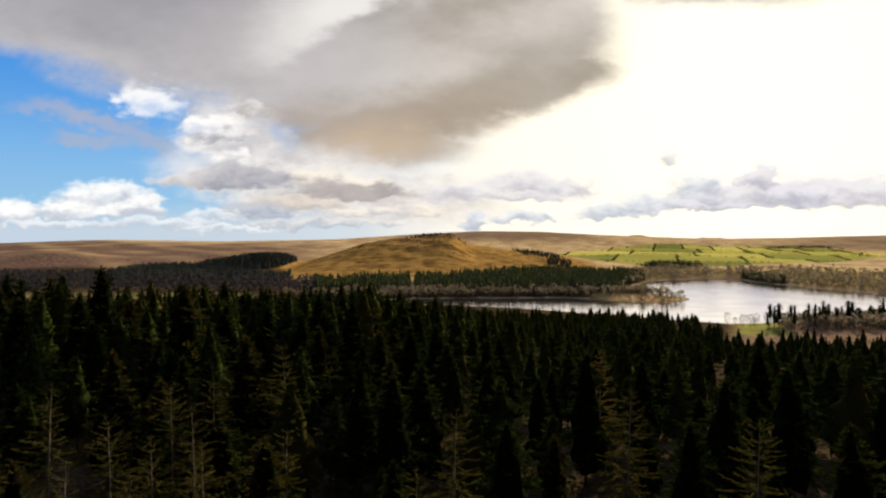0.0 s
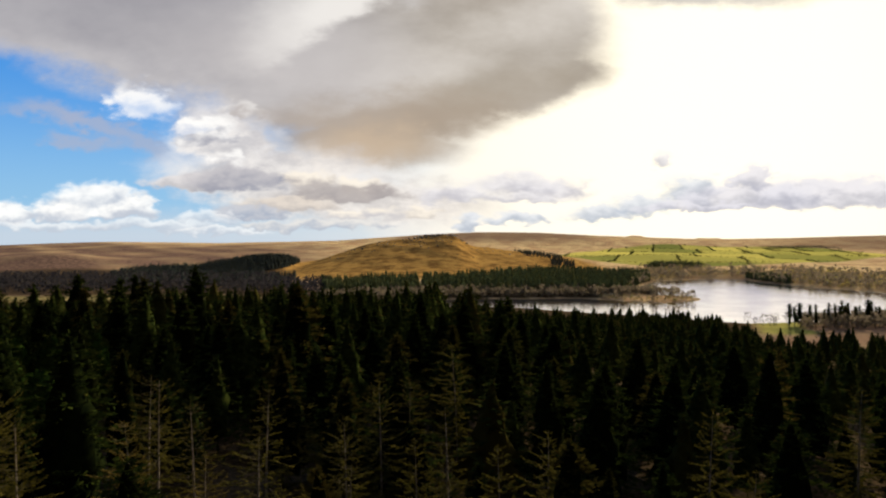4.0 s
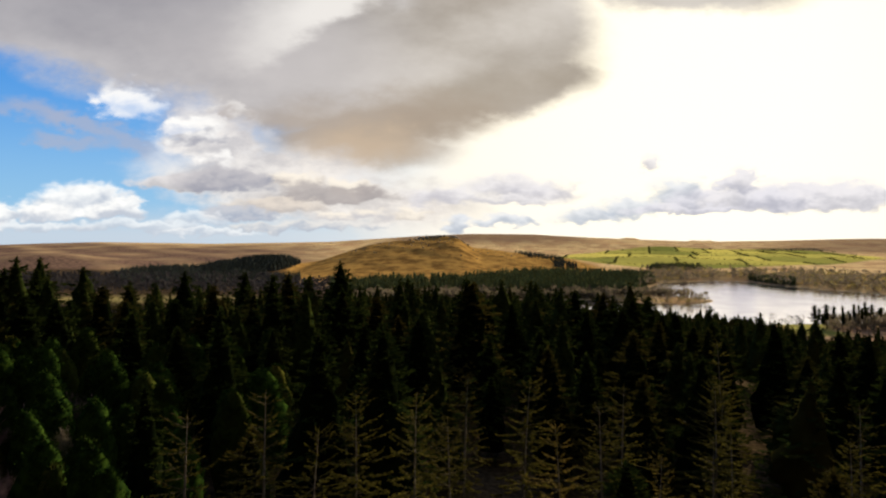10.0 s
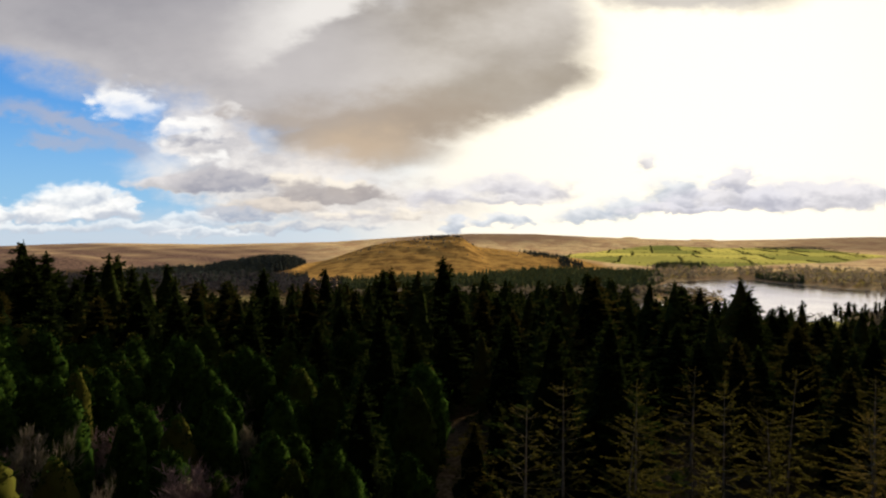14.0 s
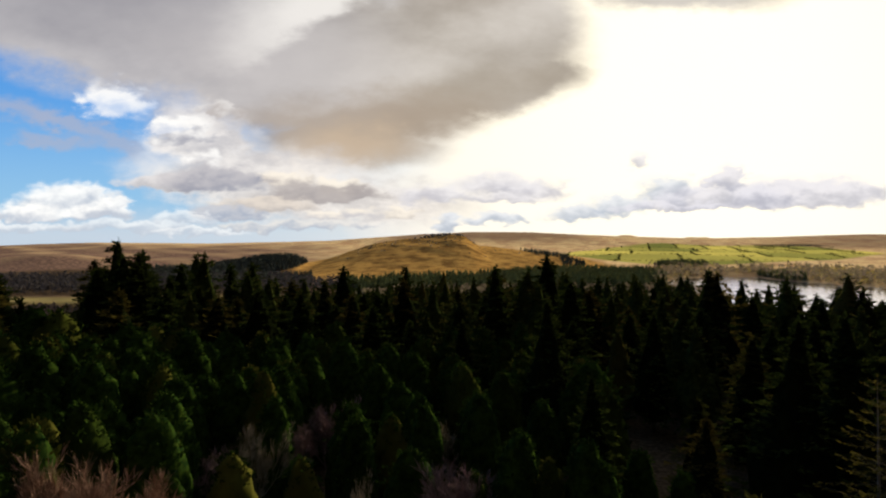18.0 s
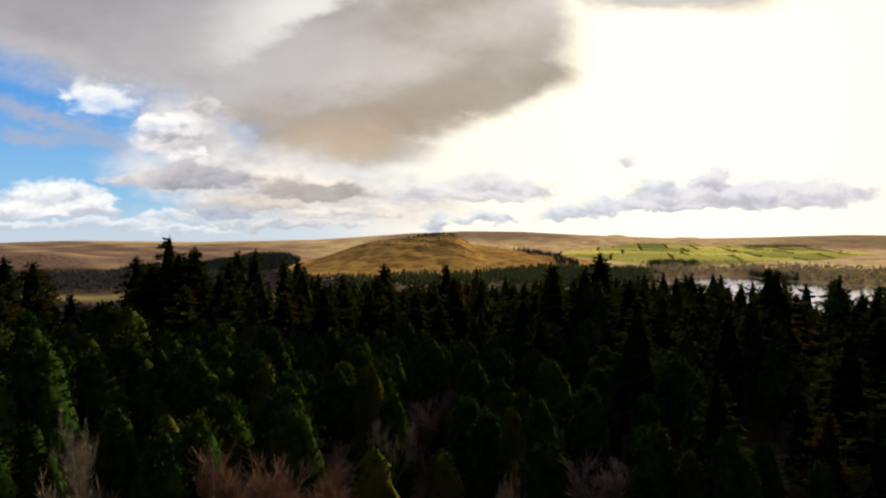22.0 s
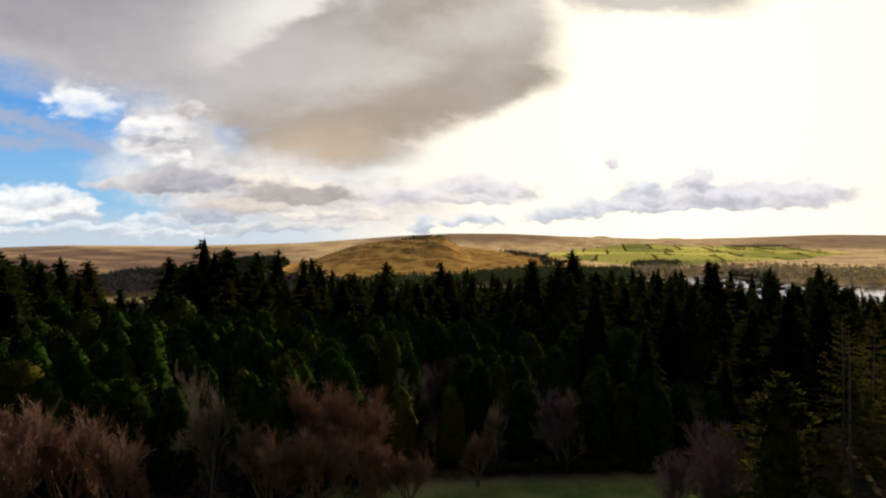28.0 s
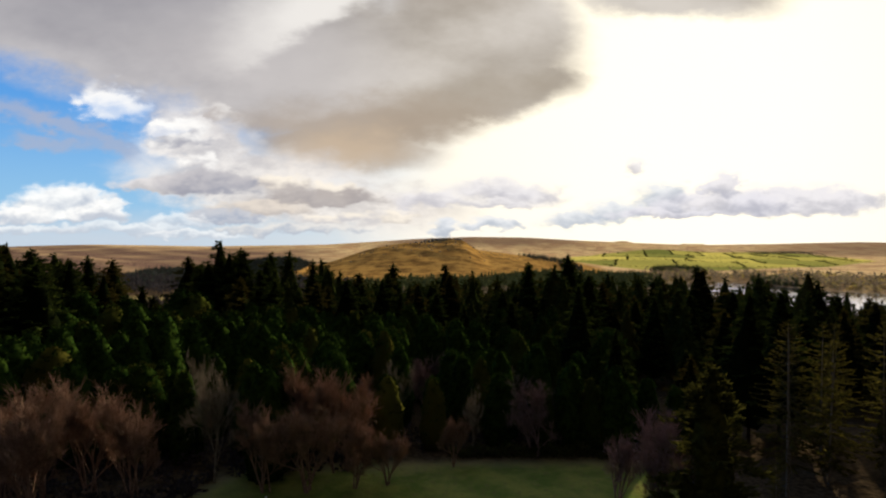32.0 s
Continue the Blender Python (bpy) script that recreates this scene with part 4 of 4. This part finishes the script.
# ---- woods further off ----
def cone_tree(seed, tiers=6, sides=6, jag=0.35):
    r_ = np.random.default_rng(seed)
    v, f = [], []
    for k in range(tiers):
        lo, hi = 0.08 + 0.85 * k / tiers, min(1.0, 0.08 + 0.85 * k / tiers + 0.30)
        rad_ = 0.26 * (1 - k / (tiers + 0.3))
        o = len(v)
        v.append((r_.normal(0, 0.008), r_.normal(0, 0.008), hi))
        for s in range(sides * 2):
            a = 3.1416 * s / sides + r_.uniform(-0.15, 0.15)
            q = rad_ * (r_.uniform(0.75, 1.2) if s % 2 else r_.uniform(0.5, 0.8))
            v.append((q * math.cos(a), q * math.sin(a), lo + r_.uniform(-0.04, 0.04) + (0 if s % 2 else 0.05)))
        for s in range(sides * 2):
            f.append((o, o + 1 + s, o + 1 + (s + 1) % (sides * 2)))
    return np.array(v), np.array(f)


def tuft_tree(seed, count=30, long=0.30, wide=0.085):
    """A far leafless crown: a cloud of small twig bundles over a trunk."""
    r_ = np.random.default_rng(seed)
    p = r_.normal(size=(count, 3))
    p /= np.linalg.norm(p, axis=1, keepdims=True)
    p *= r_.uniform(0.35, 1.0, (count, 1)) ** 0.5
    base = p * (0.36, 0.36, 0.38) + (0, 0, 0.58)
    way = p * 0.8 + (0, 0, 0.5) + r_.normal(0, 0.3, (count, 3))
    v, f = sprays(base, way, np.full(count, long), np.full(count, wide), r_)
    t = tube([(0, 0, -0.03), (0, 0, 0.5)], (0.03, 0.015), 4)
    return joined([t, (v, f)])


def wood(name, kinds, xs, ys, heights, mat, label, category, width=1.0):
    r_ = np.random.default_rng(len(xs))
    pv, pf, o = [], [], 0
    zs = land(xs, ys)
    for x, y, z, h in zip(xs, ys, zs, heights):
        v, f = kinds[int(r_.integers(len(kinds)))]
        a, wd = r_.uniform(0, 6.28), h * width * r_.uniform(0.8, 1.25)
        c, s = math.cos(a) * wd, math.sin(a) * wd
        pv.append(np.stack([v[:, 0] * c - v[:, 1] * s + x, v[:, 0] * s + v[:, 1] * c + y, v[:, 2] * h + z - 0.2], -1))
        pf.append(f + o)
        o += len(v)
    tagged(new(name, build_mesh(name, np.concatenate(pv), np.concatenate(pf), [mat])), label, category, kind="stuff")


def grid(x0, x1, y0, y1, step, seed, jitter=0.45):
    r_ = np.random.default_rng(seed)
    gx_, gy_ = np.meshgrid(np.arange(x0, x1, step), np.arange(y0, y1, step))
    return gx_.ravel() + r_.uniform(-jitter, jitter, gx_.size) * step, gy_.ravel() + r_.uniform(-jitter, jitter, gx_.size) * step, r_


def mid_spruce(seed):
    """A spruce of middling detail, one metre high in proportion."""
    _, *crown = crowned(np.random.default_rng(seed), H=20, R=(6.2, 7.0, 5.6)[seed % 3], power=(0.84, 0.95, 0.74)[seed % 3], low=0.2, boughs=56, per=5, spray=1.7, broad=0.2, core=0.60, ragged=0.30)
    v, f = joined([tube([(0, 0, -0.5), (0, 0, 17)], (0.22, 0.05), 4), *crown])
    return v / 20.0, f


def hill_spruce(seed):
    """A coarser one for the slope further down."""
    _, *crown = crowned(np.random.default_rng(seed), H=20, R=(6.0, 6.6, 5.4)[seed % 3], power=(0.82, 0.95, 0.72)[seed % 3], low=0.25, boughs=26, per=3, spray=2.1, broad=0.24, core=0.66, ragged=0.30, tiers=6, segs=6)
    v, f = joined(crown)
    return v / 20.0, f


MID = [mid_spruce(s) for s in (71, 72, 73, 74, 75, 76)]
CONES = [hill_spruce(s) for s in range(77, 83)]
SMALL_CONES = [cone_tree(s, 4, 4) for s in range(20, 26)]
TUFTS = [tuft_tree(s) for s in range(6)]
SMALL_TUFTS = [tuft_tree(s, 13, 0.42, 0.13) for s in range(30, 36)]

def roomy(x, y, gap=4.2):
    taken = np.array(TAKEN)
    return np.array([np.min((taken[:, 0] - a) ** 2 + (taken[:, 1] - b2) ** 2) > gap * gap for a, b2 in zip(x, y)])


# the plantation behind the nearest rows, down the slope to the lake
x, y, r_ = grid(-190, 300, 60, 330, 11.0, 101)
keep = roomy(x, y, 5.4) & (y > 66) & (x < y * 0.85 + 8) & ~((x < -84) & (y < 124))
keep &= (x > -181 + np.maximum(0, (y - 150)) * 0.3) & ~((x < -160) & (y < 147))
x, y, r2 = x[keep], y[keep], r_.uniform(-5, 2.4, keep.sum())
h = np.clip(canopy(x, y) - land(x, y) - 2.2 + r2 + 2.5 * ripple(x, y, 42.0, 2.0), 9, 32)
far_ = y > 205
wood("spruce_hillside", CONES, x[far_], y[far_], h[far_], FAR_SPRUCE, "dark spruces covering the hillside above the lake", "wood")
x, y, h = x[~far_], y[~far_], h[~far_]
wood("spruce_plantation", MID, x, y, h, FAR_SPRUCE, "dark spruce plantation on the slope above the lake", "wood")
x, y, r_ = grid(-170, 480, 330, 600, 11.0, 102)
s, u = shore_distance(x, y), x / y
keep = (s > 30) & (u < 0.95) & ~((u > 0.46) & (y > 350)) & (u > -0.42) & ~((u > 0.42) & (y > 500))
x, y = x[keep], y[keep]
h = np.clip(canopy(x, y) - land(x, y) + r_.uniform(-4, 3, len(x)), 11, 26)
wood("spruce_slope", CONES, x, y, h, FAR_SPRUCE, "dark spruce wood running down to the lake", "wood")

# brown scrub and leafless wood in the side valley
x, y, r_ = grid(-420, -150, 150, 420, 8.0, 103)
keep = (x < -192 - np.maximum(0, 200 - y) * 0.1) & (x / y > -1.3) & (r_.uniform(size=len(x)) < 0.8) & roomy(x, y, 6)
x, y = x[keep], y[keep]
wood("valley_scrub", TUFTS, x, y, r_.uniform(5, 11, len(x)), VALLEY_TWIGS, "brown leafless scrub filling the side valley", "wood")
x, y, r_ = grid(-330, -228, 165, 215, 7.0, 104)
keep = (r_.uniform(size=len(x)) < 0.6) & (x < -120 - 0.64 * (y - 12))
wood("valley_spruces", MID, x[keep], y[keep], r_.uniform(22, 31, keep.sum()), FAR_SPRUCE, "group of dark spruces beside the side valley", "wood")

# woods round the lake
x, y, r_ = grid(-260, 480, 985, 1470, 8.0, 105)
s, u = shore_distance(x, y), x / y
keep = (s > 28) & (u > -0.21) & ~(np.abs(u + 0.05) < 0.003) & (y + r_.uniform(-25, 25, len(x)) < 1230 - 80 * smooth(-u, 0.05, 0.2) + 210 * smooth(u, -0.02, 0.17)) & (u < 0.30)
x, y = x[keep], y[keep]
wood("lakeside_spruces", SMALL_CONES, x, y, r_.uniform(15, 25, len(x)), HAZED_LAKE_SPRUCE, "green spruce wood along the foot of the tor", "wood")
x, y, r_ = grid(-330, 420, 850, 1010, 9.0, 106)
s, u = shore_distance(x, y), x / y
keep = (s > 5) & (s < 75) & (y > 870) & (u > -0.33) & ~((u > 0.24) & (y < 950))
wood("lakeside_leafless_trees", TUFTS, x[keep], y[keep], r_.uniform(8, 14, keep.sum()), FAR_TWIGS, "brown leafless trees along the far shore", "wood", 0.9)
x, y, r_ = grid(225, 372, 862, 1000, 6.5, 107)
s = shore_distance(x, y)
keep = (s > 2) & (s < 40) & (r_.uniform(size=len(x)) < 0.75)
wood("point_scrub", TUFTS, x[keep], y[keep], r_.uniform(1.5, 4, keep.sum()), SCRUB, "low yellow-brown scrub on the wooded point", "scrub", 1.2)
keep = (s > 4) & (s < 45) & (r_.uniform(size=len(x)) < 0.16)
wood("point_trees", TUFTS, x[keep], y[keep], r_.uniform(9, 16, keep.sum()), FAR_TWIGS, "scattered leafless trees on the point in the lake", "wood", 0.8)
x, y, r_ = grid(330, 1400, 1000, 1960, 12.0, 108)
s, u = shore_distance(x, y), x / y
rough = 70 * ripple(x, y, 120, 6.0) + r_.uniform(-40, 40, len(x))
up = smooth(y + rough - 45 * np.sin(9 * u) + 260 * smooth(u, 0.6, 0.8), 1450, 1770)
keep = (s > 6) & (u + rough * 0.0004 > 0.305) & (u < 0.95) & (r_.uniform(size=len(x)) > up * 0.9 + 0.1) & (y + rough < 1800)
keep &= ~((s < 40) & (y > 1380) & (u > 0.4) & (u < 0.5))
x, y = x[keep], y[keep]
tan_ = r_.uniform(size=len(x)) < 0.25 + 0.3 * smooth(x / y, 0.5, 0.7)
wood("far_shore_wood", SMALL_TUFTS, x[~tan_], y[~tan_], r_.uniform(7, 15, (~tan_).sum()), FAR_TWIGS, "brown leafless wood rising from the far shore", "wood", 0.95)
wood("far_shore_scrub", SMALL_TUFTS, x[tan_], y[tan_], r_.uniform(4, 11, tan_.sum()), SCRUB, "tawny scrub among the leafless trees", "scrub", 1.1)
x, y, r_ = grid(330, 900, 1200, 1950, 9.0, 109)
u, s = x / y, shore_distance(x, y)
keep = (s > 6) & ((((u - 0.375) / 0.045) ** 2 + ((y - 1740) / 80) ** 2 < 1) | ((u > 0.49) & (u < 0.565) & (s < 45) & (y > 1150)) | ((u < 0.33) & (u > 0.28) & (y < 1500) & (y > 1180)))
x, y = x[keep], y[keep]
wood("far_shore_spruces", SMALL_CONES, x, y, r_.uniform(13, 20, len(x)), HAZED_LAKE_SPRUCE, "dark spruce clumps on the far shore", "wood")

# dark wood on the spur and in the valley left of the tor
x, y, r_ = grid(-900, -280, 1180, 1900, 8.0, 110)
keep = (spur_height(x, y) > 6.5) | ((y < 1650 + 50 * np.sin(x / 70)) & (y > 1400) & (r_.uniform(size=len(x)) < 0.8) & (x > -820) & (x / y < -0.3)) | ((y < 1400) & (x / y < -0.25) & (r_.uniform(size=len(x)) < 0.3))
keep &= (x > -430 - (y - 1500) * 0.0) | (x / y > -0.55)
x, y = x[keep], y[keep]
wood("spur_wood", SMALL_CONES, x, y, r_.uniform(12, 19, len(x)), HAZED_SPUR_SPRUCE, "dark conifer wood over a spur of the moor", "wood")
x, y, r_ = grid(-1100, -180, 1000, 1480, 13.0, 111)
keep = (r_.uniform(size=len(x)) < 0.7) & (x / y > -0.85) & (x / y < -0.2 - 0.08 * (y > 1250)) & (shore_distance(x, y) > 25)
wood("valley_leafless_wood", SMALL_TUFTS, x[keep], y[keep], r_.uniform(8, 14, keep.sum()), HAZED_VALLEY_TWIGS, "purplish brown leafless wood on the valley floor", "wood")
# conifers along the right shoulder of the tor, and a far copse
x, y, r_ = grid(230, 420, 1600, 1990, 10.0, 112)
u = x / y
keep = (np.abs(u - 0.165 + (y - 1800) * 0.0001) < 0.035) & (y > 1780) & (r_.uniform(size=len(x)) < 0.5) | ((np.abs(u - 0.19) < 0.02) & (y < 1750))
wood("shoulder_spruces", SMALL_CONES, x[keep], y[keep], r_.uniform(9, 14, keep.sum()), HAZED_SPUR_SPRUCE, "thin line of dark spruces over the shoulder of the tor", "wood")
x, y, r_ = grid(1600, 1900, 2900, 3060, 13.0, 113)
wood("moor_copse", SMALL_CONES, x, y, r_.uniform(6, 10, len(x)), HAZED_SPUR_SPRUCE, "small dark copse on the open moor", "wood")

# hedges and walls between the pastures
hx, hy, r_ = grid(330, 2250, 1740, 3260, 6.0, 114)
inside, tone = field_zone(hx, hy)
_, tx = field_zone(hx + 6, hy)
_, ty = field_zone(hx, hy + 6)
edge = (inside > 0.4) & ((np.abs(tone - tx) > 1e-6) | (np.abs(tone - ty) > 1e-6)) & (r_.uniform(size=len(hx)) < 0.8)
hx, hy = hx[edge], hy[edge]
big_ = r_.uniform(size=len(hx)) < 0.008
wood("pasture_hedges", SMALL_TUFTS, hx, hy, np.where(big_, r_.uniform(7, 11, len(hx)), r_.uniform(2.6, 4.4, len(hx))), HEDGE, "dark hedges with a few trees between pastures", "hedge", 1.7)


# ---- shore trees below the plantation ----
def pine_kind(seed):
    """A tall conifer with a clean lower trunk."""
    t, inner, n_ = crowned(np.random.default_rng(seed), H=22, R=3.3, low=0.38, power=0.5, boughs=60, per=7, spray=1.3, broad=0.2, core=0.45, ragged=0.3, lift=0.0)
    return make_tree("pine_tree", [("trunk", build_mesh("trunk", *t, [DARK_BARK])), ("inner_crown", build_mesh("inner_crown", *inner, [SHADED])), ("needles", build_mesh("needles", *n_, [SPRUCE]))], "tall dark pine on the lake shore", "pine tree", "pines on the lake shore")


PINES = [pine_kind(81), pine_kind(82), pine_kind(83)]
for k in PINES:
    NOMINAL[k.name] = 22
pr = np.random.default_rng(9)
for k in range(58):
    u_ = 0.535 + 0.26 * (k / 57) + pr.uniform(-0.012, 0.012)
    y_ = 575 + 22 * math.sin(k * 2.4) + pr.uniform(-10, 10) + 60 * (k / 57)
    plant(PINES, u_ * y_, y_, float(land(u_ * y_, y_)) + pr.uniform(11, 26) * (0.75 + 0.25 * min(1, k / 7)), pr.uniform(0.9, 1.3))
x = np.linspace(0.472, 0.535, 12) * 598 + pr.uniform(-2, 2, 12)
wood("shore_bare_trees", [tuft_tree(s, 70, 0.22, 0.016) for s in (91, 92, 93)], x, 598 + pr.uniform(-8, 8, 12), pr.uniform(8, 14, 12), VALLEY_TWIGS, "row of leafless trees at the water's edge", "wood", 0.75)
x, y, r_ = grid(320, 640, 560, 690, 8.0, 116)
keep = (x / y > 0.55) & (shore_distance(x, y) > 6) & (r_.uniform(size=len(x)) < 0.7)
wood("shore_leafless_wood", TUFTS, x[keep], y[keep], r_.uniform(7, 13, keep.sum()), FAR_TWIGS, "grey-brown leafless trees among pines on the near shore", "wood")

# kinds that found no room
for k in DENSE + SPARSE + DEAD + OLIVE + YOUNGS + BROWN + GREYS + PLUMS + PINES:
    if k.name not in FIRST:
        for c in list(k.children):
            bpy.data.objects.remove(c)
        bpy.data.objects.remove(k)

# ---- granite on the tor ----
m, n, b = material("granite", 0.9, 0.2)
n.link(n.mix(n.ramp(n.noise(place_of(n), 0.25, 5, 0.65), 0.35, 0.65), (0.13, 0.11, 0.085), (0.32, 0.28, 0.22)), b.inputs["Base Color"])
GRANITE = m


def boulder(seed):
    bm = bmesh.new()
    bmesh.ops.create_icosphere(bm, subdivisions=2, radius=1.0)
    r_ = np.random.default_rng(seed)
    off = r_.uniform(0, 50, 3)
    for v in bm.verts:
        d = v.co.normalized()
        k = 1 + 0.45 * noise.noise(d * 1.6 + Vector(off)) + 0.18 * noise.noise(d * 4 + Vector(off))
        v.co = d * k
        v.co.z = round(v.co.z * 2.2) / 2.2 * 0.6 + v.co.z * 0.3
    v = np.array([tuple(p.co) for p in bm.verts])
    f = np.array([[q.index for q in p.verts] for p in bm.faces])
    bm.free()
    return v, f


ROCKS = [boulder(s) for s in range(5)]
rr = np.random.default_rng(12)
pv, pf, o = [], [], 0
for k in range(300):
    if k < 110:
        x_, y_, sz = -3 + rr.normal(-10, 38), 1925 + rr.normal(0, 22), rr.uniform(2, 6.5)
    else:
        x_, y_, sz = -70 + rr.normal(0, 130), 1830 + rr.normal(0, 80), rr.uniform(0.8, 2.6)
    v, f = ROCKS[k % 5]
    a = rr.uniform(0, 6.28)
    c, s = math.cos(a) * sz, math.sin(a) * sz
    pv.append(np.stack([v[:, 0] * c - v[:, 1] * s + x_, v[:, 0] * s + v[:, 1] * c + y_, v[:, 2] * sz + float(land(x_, y_))], -1))
    pf.append(f + o)
    o += len(v)
tagged(new("tor_rocks", build_mesh("tor_rocks", np.concatenate(pv), np.concatenate(pf), [GRANITE])), "weathered grey granite outcrops and boulders on the tor", "rocks", kind="stuff")

# ---- the field edge ----
hr = np.random.default_rng(21)


def hedge_row(x0, x1, y0, height, count, label):
    base = np.stack([hr.uniform(x0, x1, count), y0 + hr.normal(0, 0.55, count), hr.uniform(0.05, height, count)], -1)
    base[:, 2] *= 0.75 + 0.25 * np.sin(base[:, 0] * 1.3)
    way = np.stack([hr.normal(0, 0.6, count), hr.normal(-0.2, 0.6, count), hr.uniform(0.2, 1.0, count)], -1)
    ln = hr.uniform(0.25, 0.6, count)
    root = tagged(new("hedge"), label, "hedge")
    part("leaves", build_mesh("leaves", *sprays(base, way, ln, ln * 0.25, hr), [HEDGE]), root)
    stems = [tube([(x, y0 + hr.normal(0, 0.3), -0.2), (x + hr.normal(0, 0.2), y0, height * 0.8)], (0.04, 0.015), 4) for x in np.arange(x0, x1, 0.6)]
    part("stem_row", build_mesh("stem_row", *joined(stems), [DARK_BARK]), root)


hedge_row(-119, -98, 65.2, 1.9, 2600, "low clipped green hedge along the edge of a field")
hedge_row(-98, -88, 64.2, 1.5, 1200, "overgrown green hedge beneath tall spruces")

# brambles and dead bracken under the leafless trees
x, y, r_ = grid(-195, -84, 38, 76, 1.9, 115)
keep = ((x < -149) | (y > 67) | ((x < -128) & (y > 59))) & (r_.uniform(size=len(x)) < 0.75)
wood("undergrowth", TUFTS, x[keep], y[keep], r_.uniform(0.8, 2.4, keep.sum()), VALLEY_TWIGS, "brown brambles and dead bracken under leafless trees", "undergrowth", 1.3)

# a shed among the trees
m, n, b = material("weathered_roof_sheet", 0.55, 0.3)
n.link(n.mix(n.ramp(n.noise(place_of(n), 1.6, 5, 0.65), 0.4, 0.65), (0.22, 0.30, 0.29), (0.34, 0.41, 0.38)), b.inputs["Base Color"])
ROOFING = m
m, n, b = material("shed_boards", 0.85, 0.1)
n.link(n.mix(n.ramp(n.noise(place_of(n), 5.0, 4, 0.6), 0.35, 0.65), (0.07, 0.05, 0.035), (0.15, 0.11, 0.075)), b.inputs["Base Color"])
BOARDS = m


def box_mesh(name, size, mat, bevel=0.02):
    bm = bmesh.new()
    bmesh.ops.create_cube(bm, size=1.0, matrix=Matrix.Diagonal((*size, 1)))
    bmesh.ops.bevel(bm, geom=bm.edges[:], offset=bevel, segments=1, affect="EDGES")
    me = bpy.data.meshes.new(name)
    bm.to_mesh(me)
    bm.free()
    me.materials.append(mat)
    return me


def set_part(name, me, parent, m, label=""):
    ob = part(name, me, parent, label)
    ob.matrix_basis = m
    return ob


shed = tagged(new("shed"), "small timber shed with a pale green sheet roof", "shed")
shed.matrix_basis = pose(-177.0, 57.0, float(land(-177, 57)), 0, 0, 28)
set_part("wall", box_mesh("wall", (6.0, 0.12, 2.3), BOARDS), shed, pose(0, -1.7, 1.15))
set_part("wall", box_mesh("wall", (6.0, 0.12, 2.7), BOARDS), shed, pose(0, 1.7, 1.35))
set_part("wall", box_mesh("wall", (0.12, 3.28, 2.3), BOARDS), shed, pose(-2.94, 0, 1.15))
set_part("wall", box_mesh("wall", (0.12, 3.28, 2.3), BOARDS), shed, pose(2.94, 0, 1.15))
door = set_part("door", box_mesh("door", (0.9, 0.06, 1.9), BOARDS), shed, pose(1.2, -1.79, 1.0))
part("handle", box_mesh("handle", (0.05, 0.08, 0.16), ROOFING, 0.01), door).matrix_basis = pose(0.35, -0.06, 0.0)
for k in range(8):
    set_part("roof_sheet", box_mesh("roof_sheet", (0.80, 4.1, 0.05), ROOFING, 0.015), shed, pose(-2.84 + 0.81 * k, 0, 2.62 + (0.012 if k % 2 else 0.0), 6.7, 0, 0))

# a short white marker post in the field
m, n, b = material("white_paint", 0.6, 0.3)
n.link(n.mix(n.ramp(n.noise(place_of(n), 9.0, 4), 0.4, 0.7), (0.75, 0.74, 0.70), (0.5, 0.48, 0.43)), b.inputs["Base Color"])
post = tagged(new("marker_post", box_mesh("marker_post", (0.22, 0.22, 1.0), m, 0.03)), "short white painted post standing in the grass", "post")
post.matrix_basis = pose(-141.1, 50.3, float(land(-141.1, 50.3)) + 0.47, 2, 0, 20)
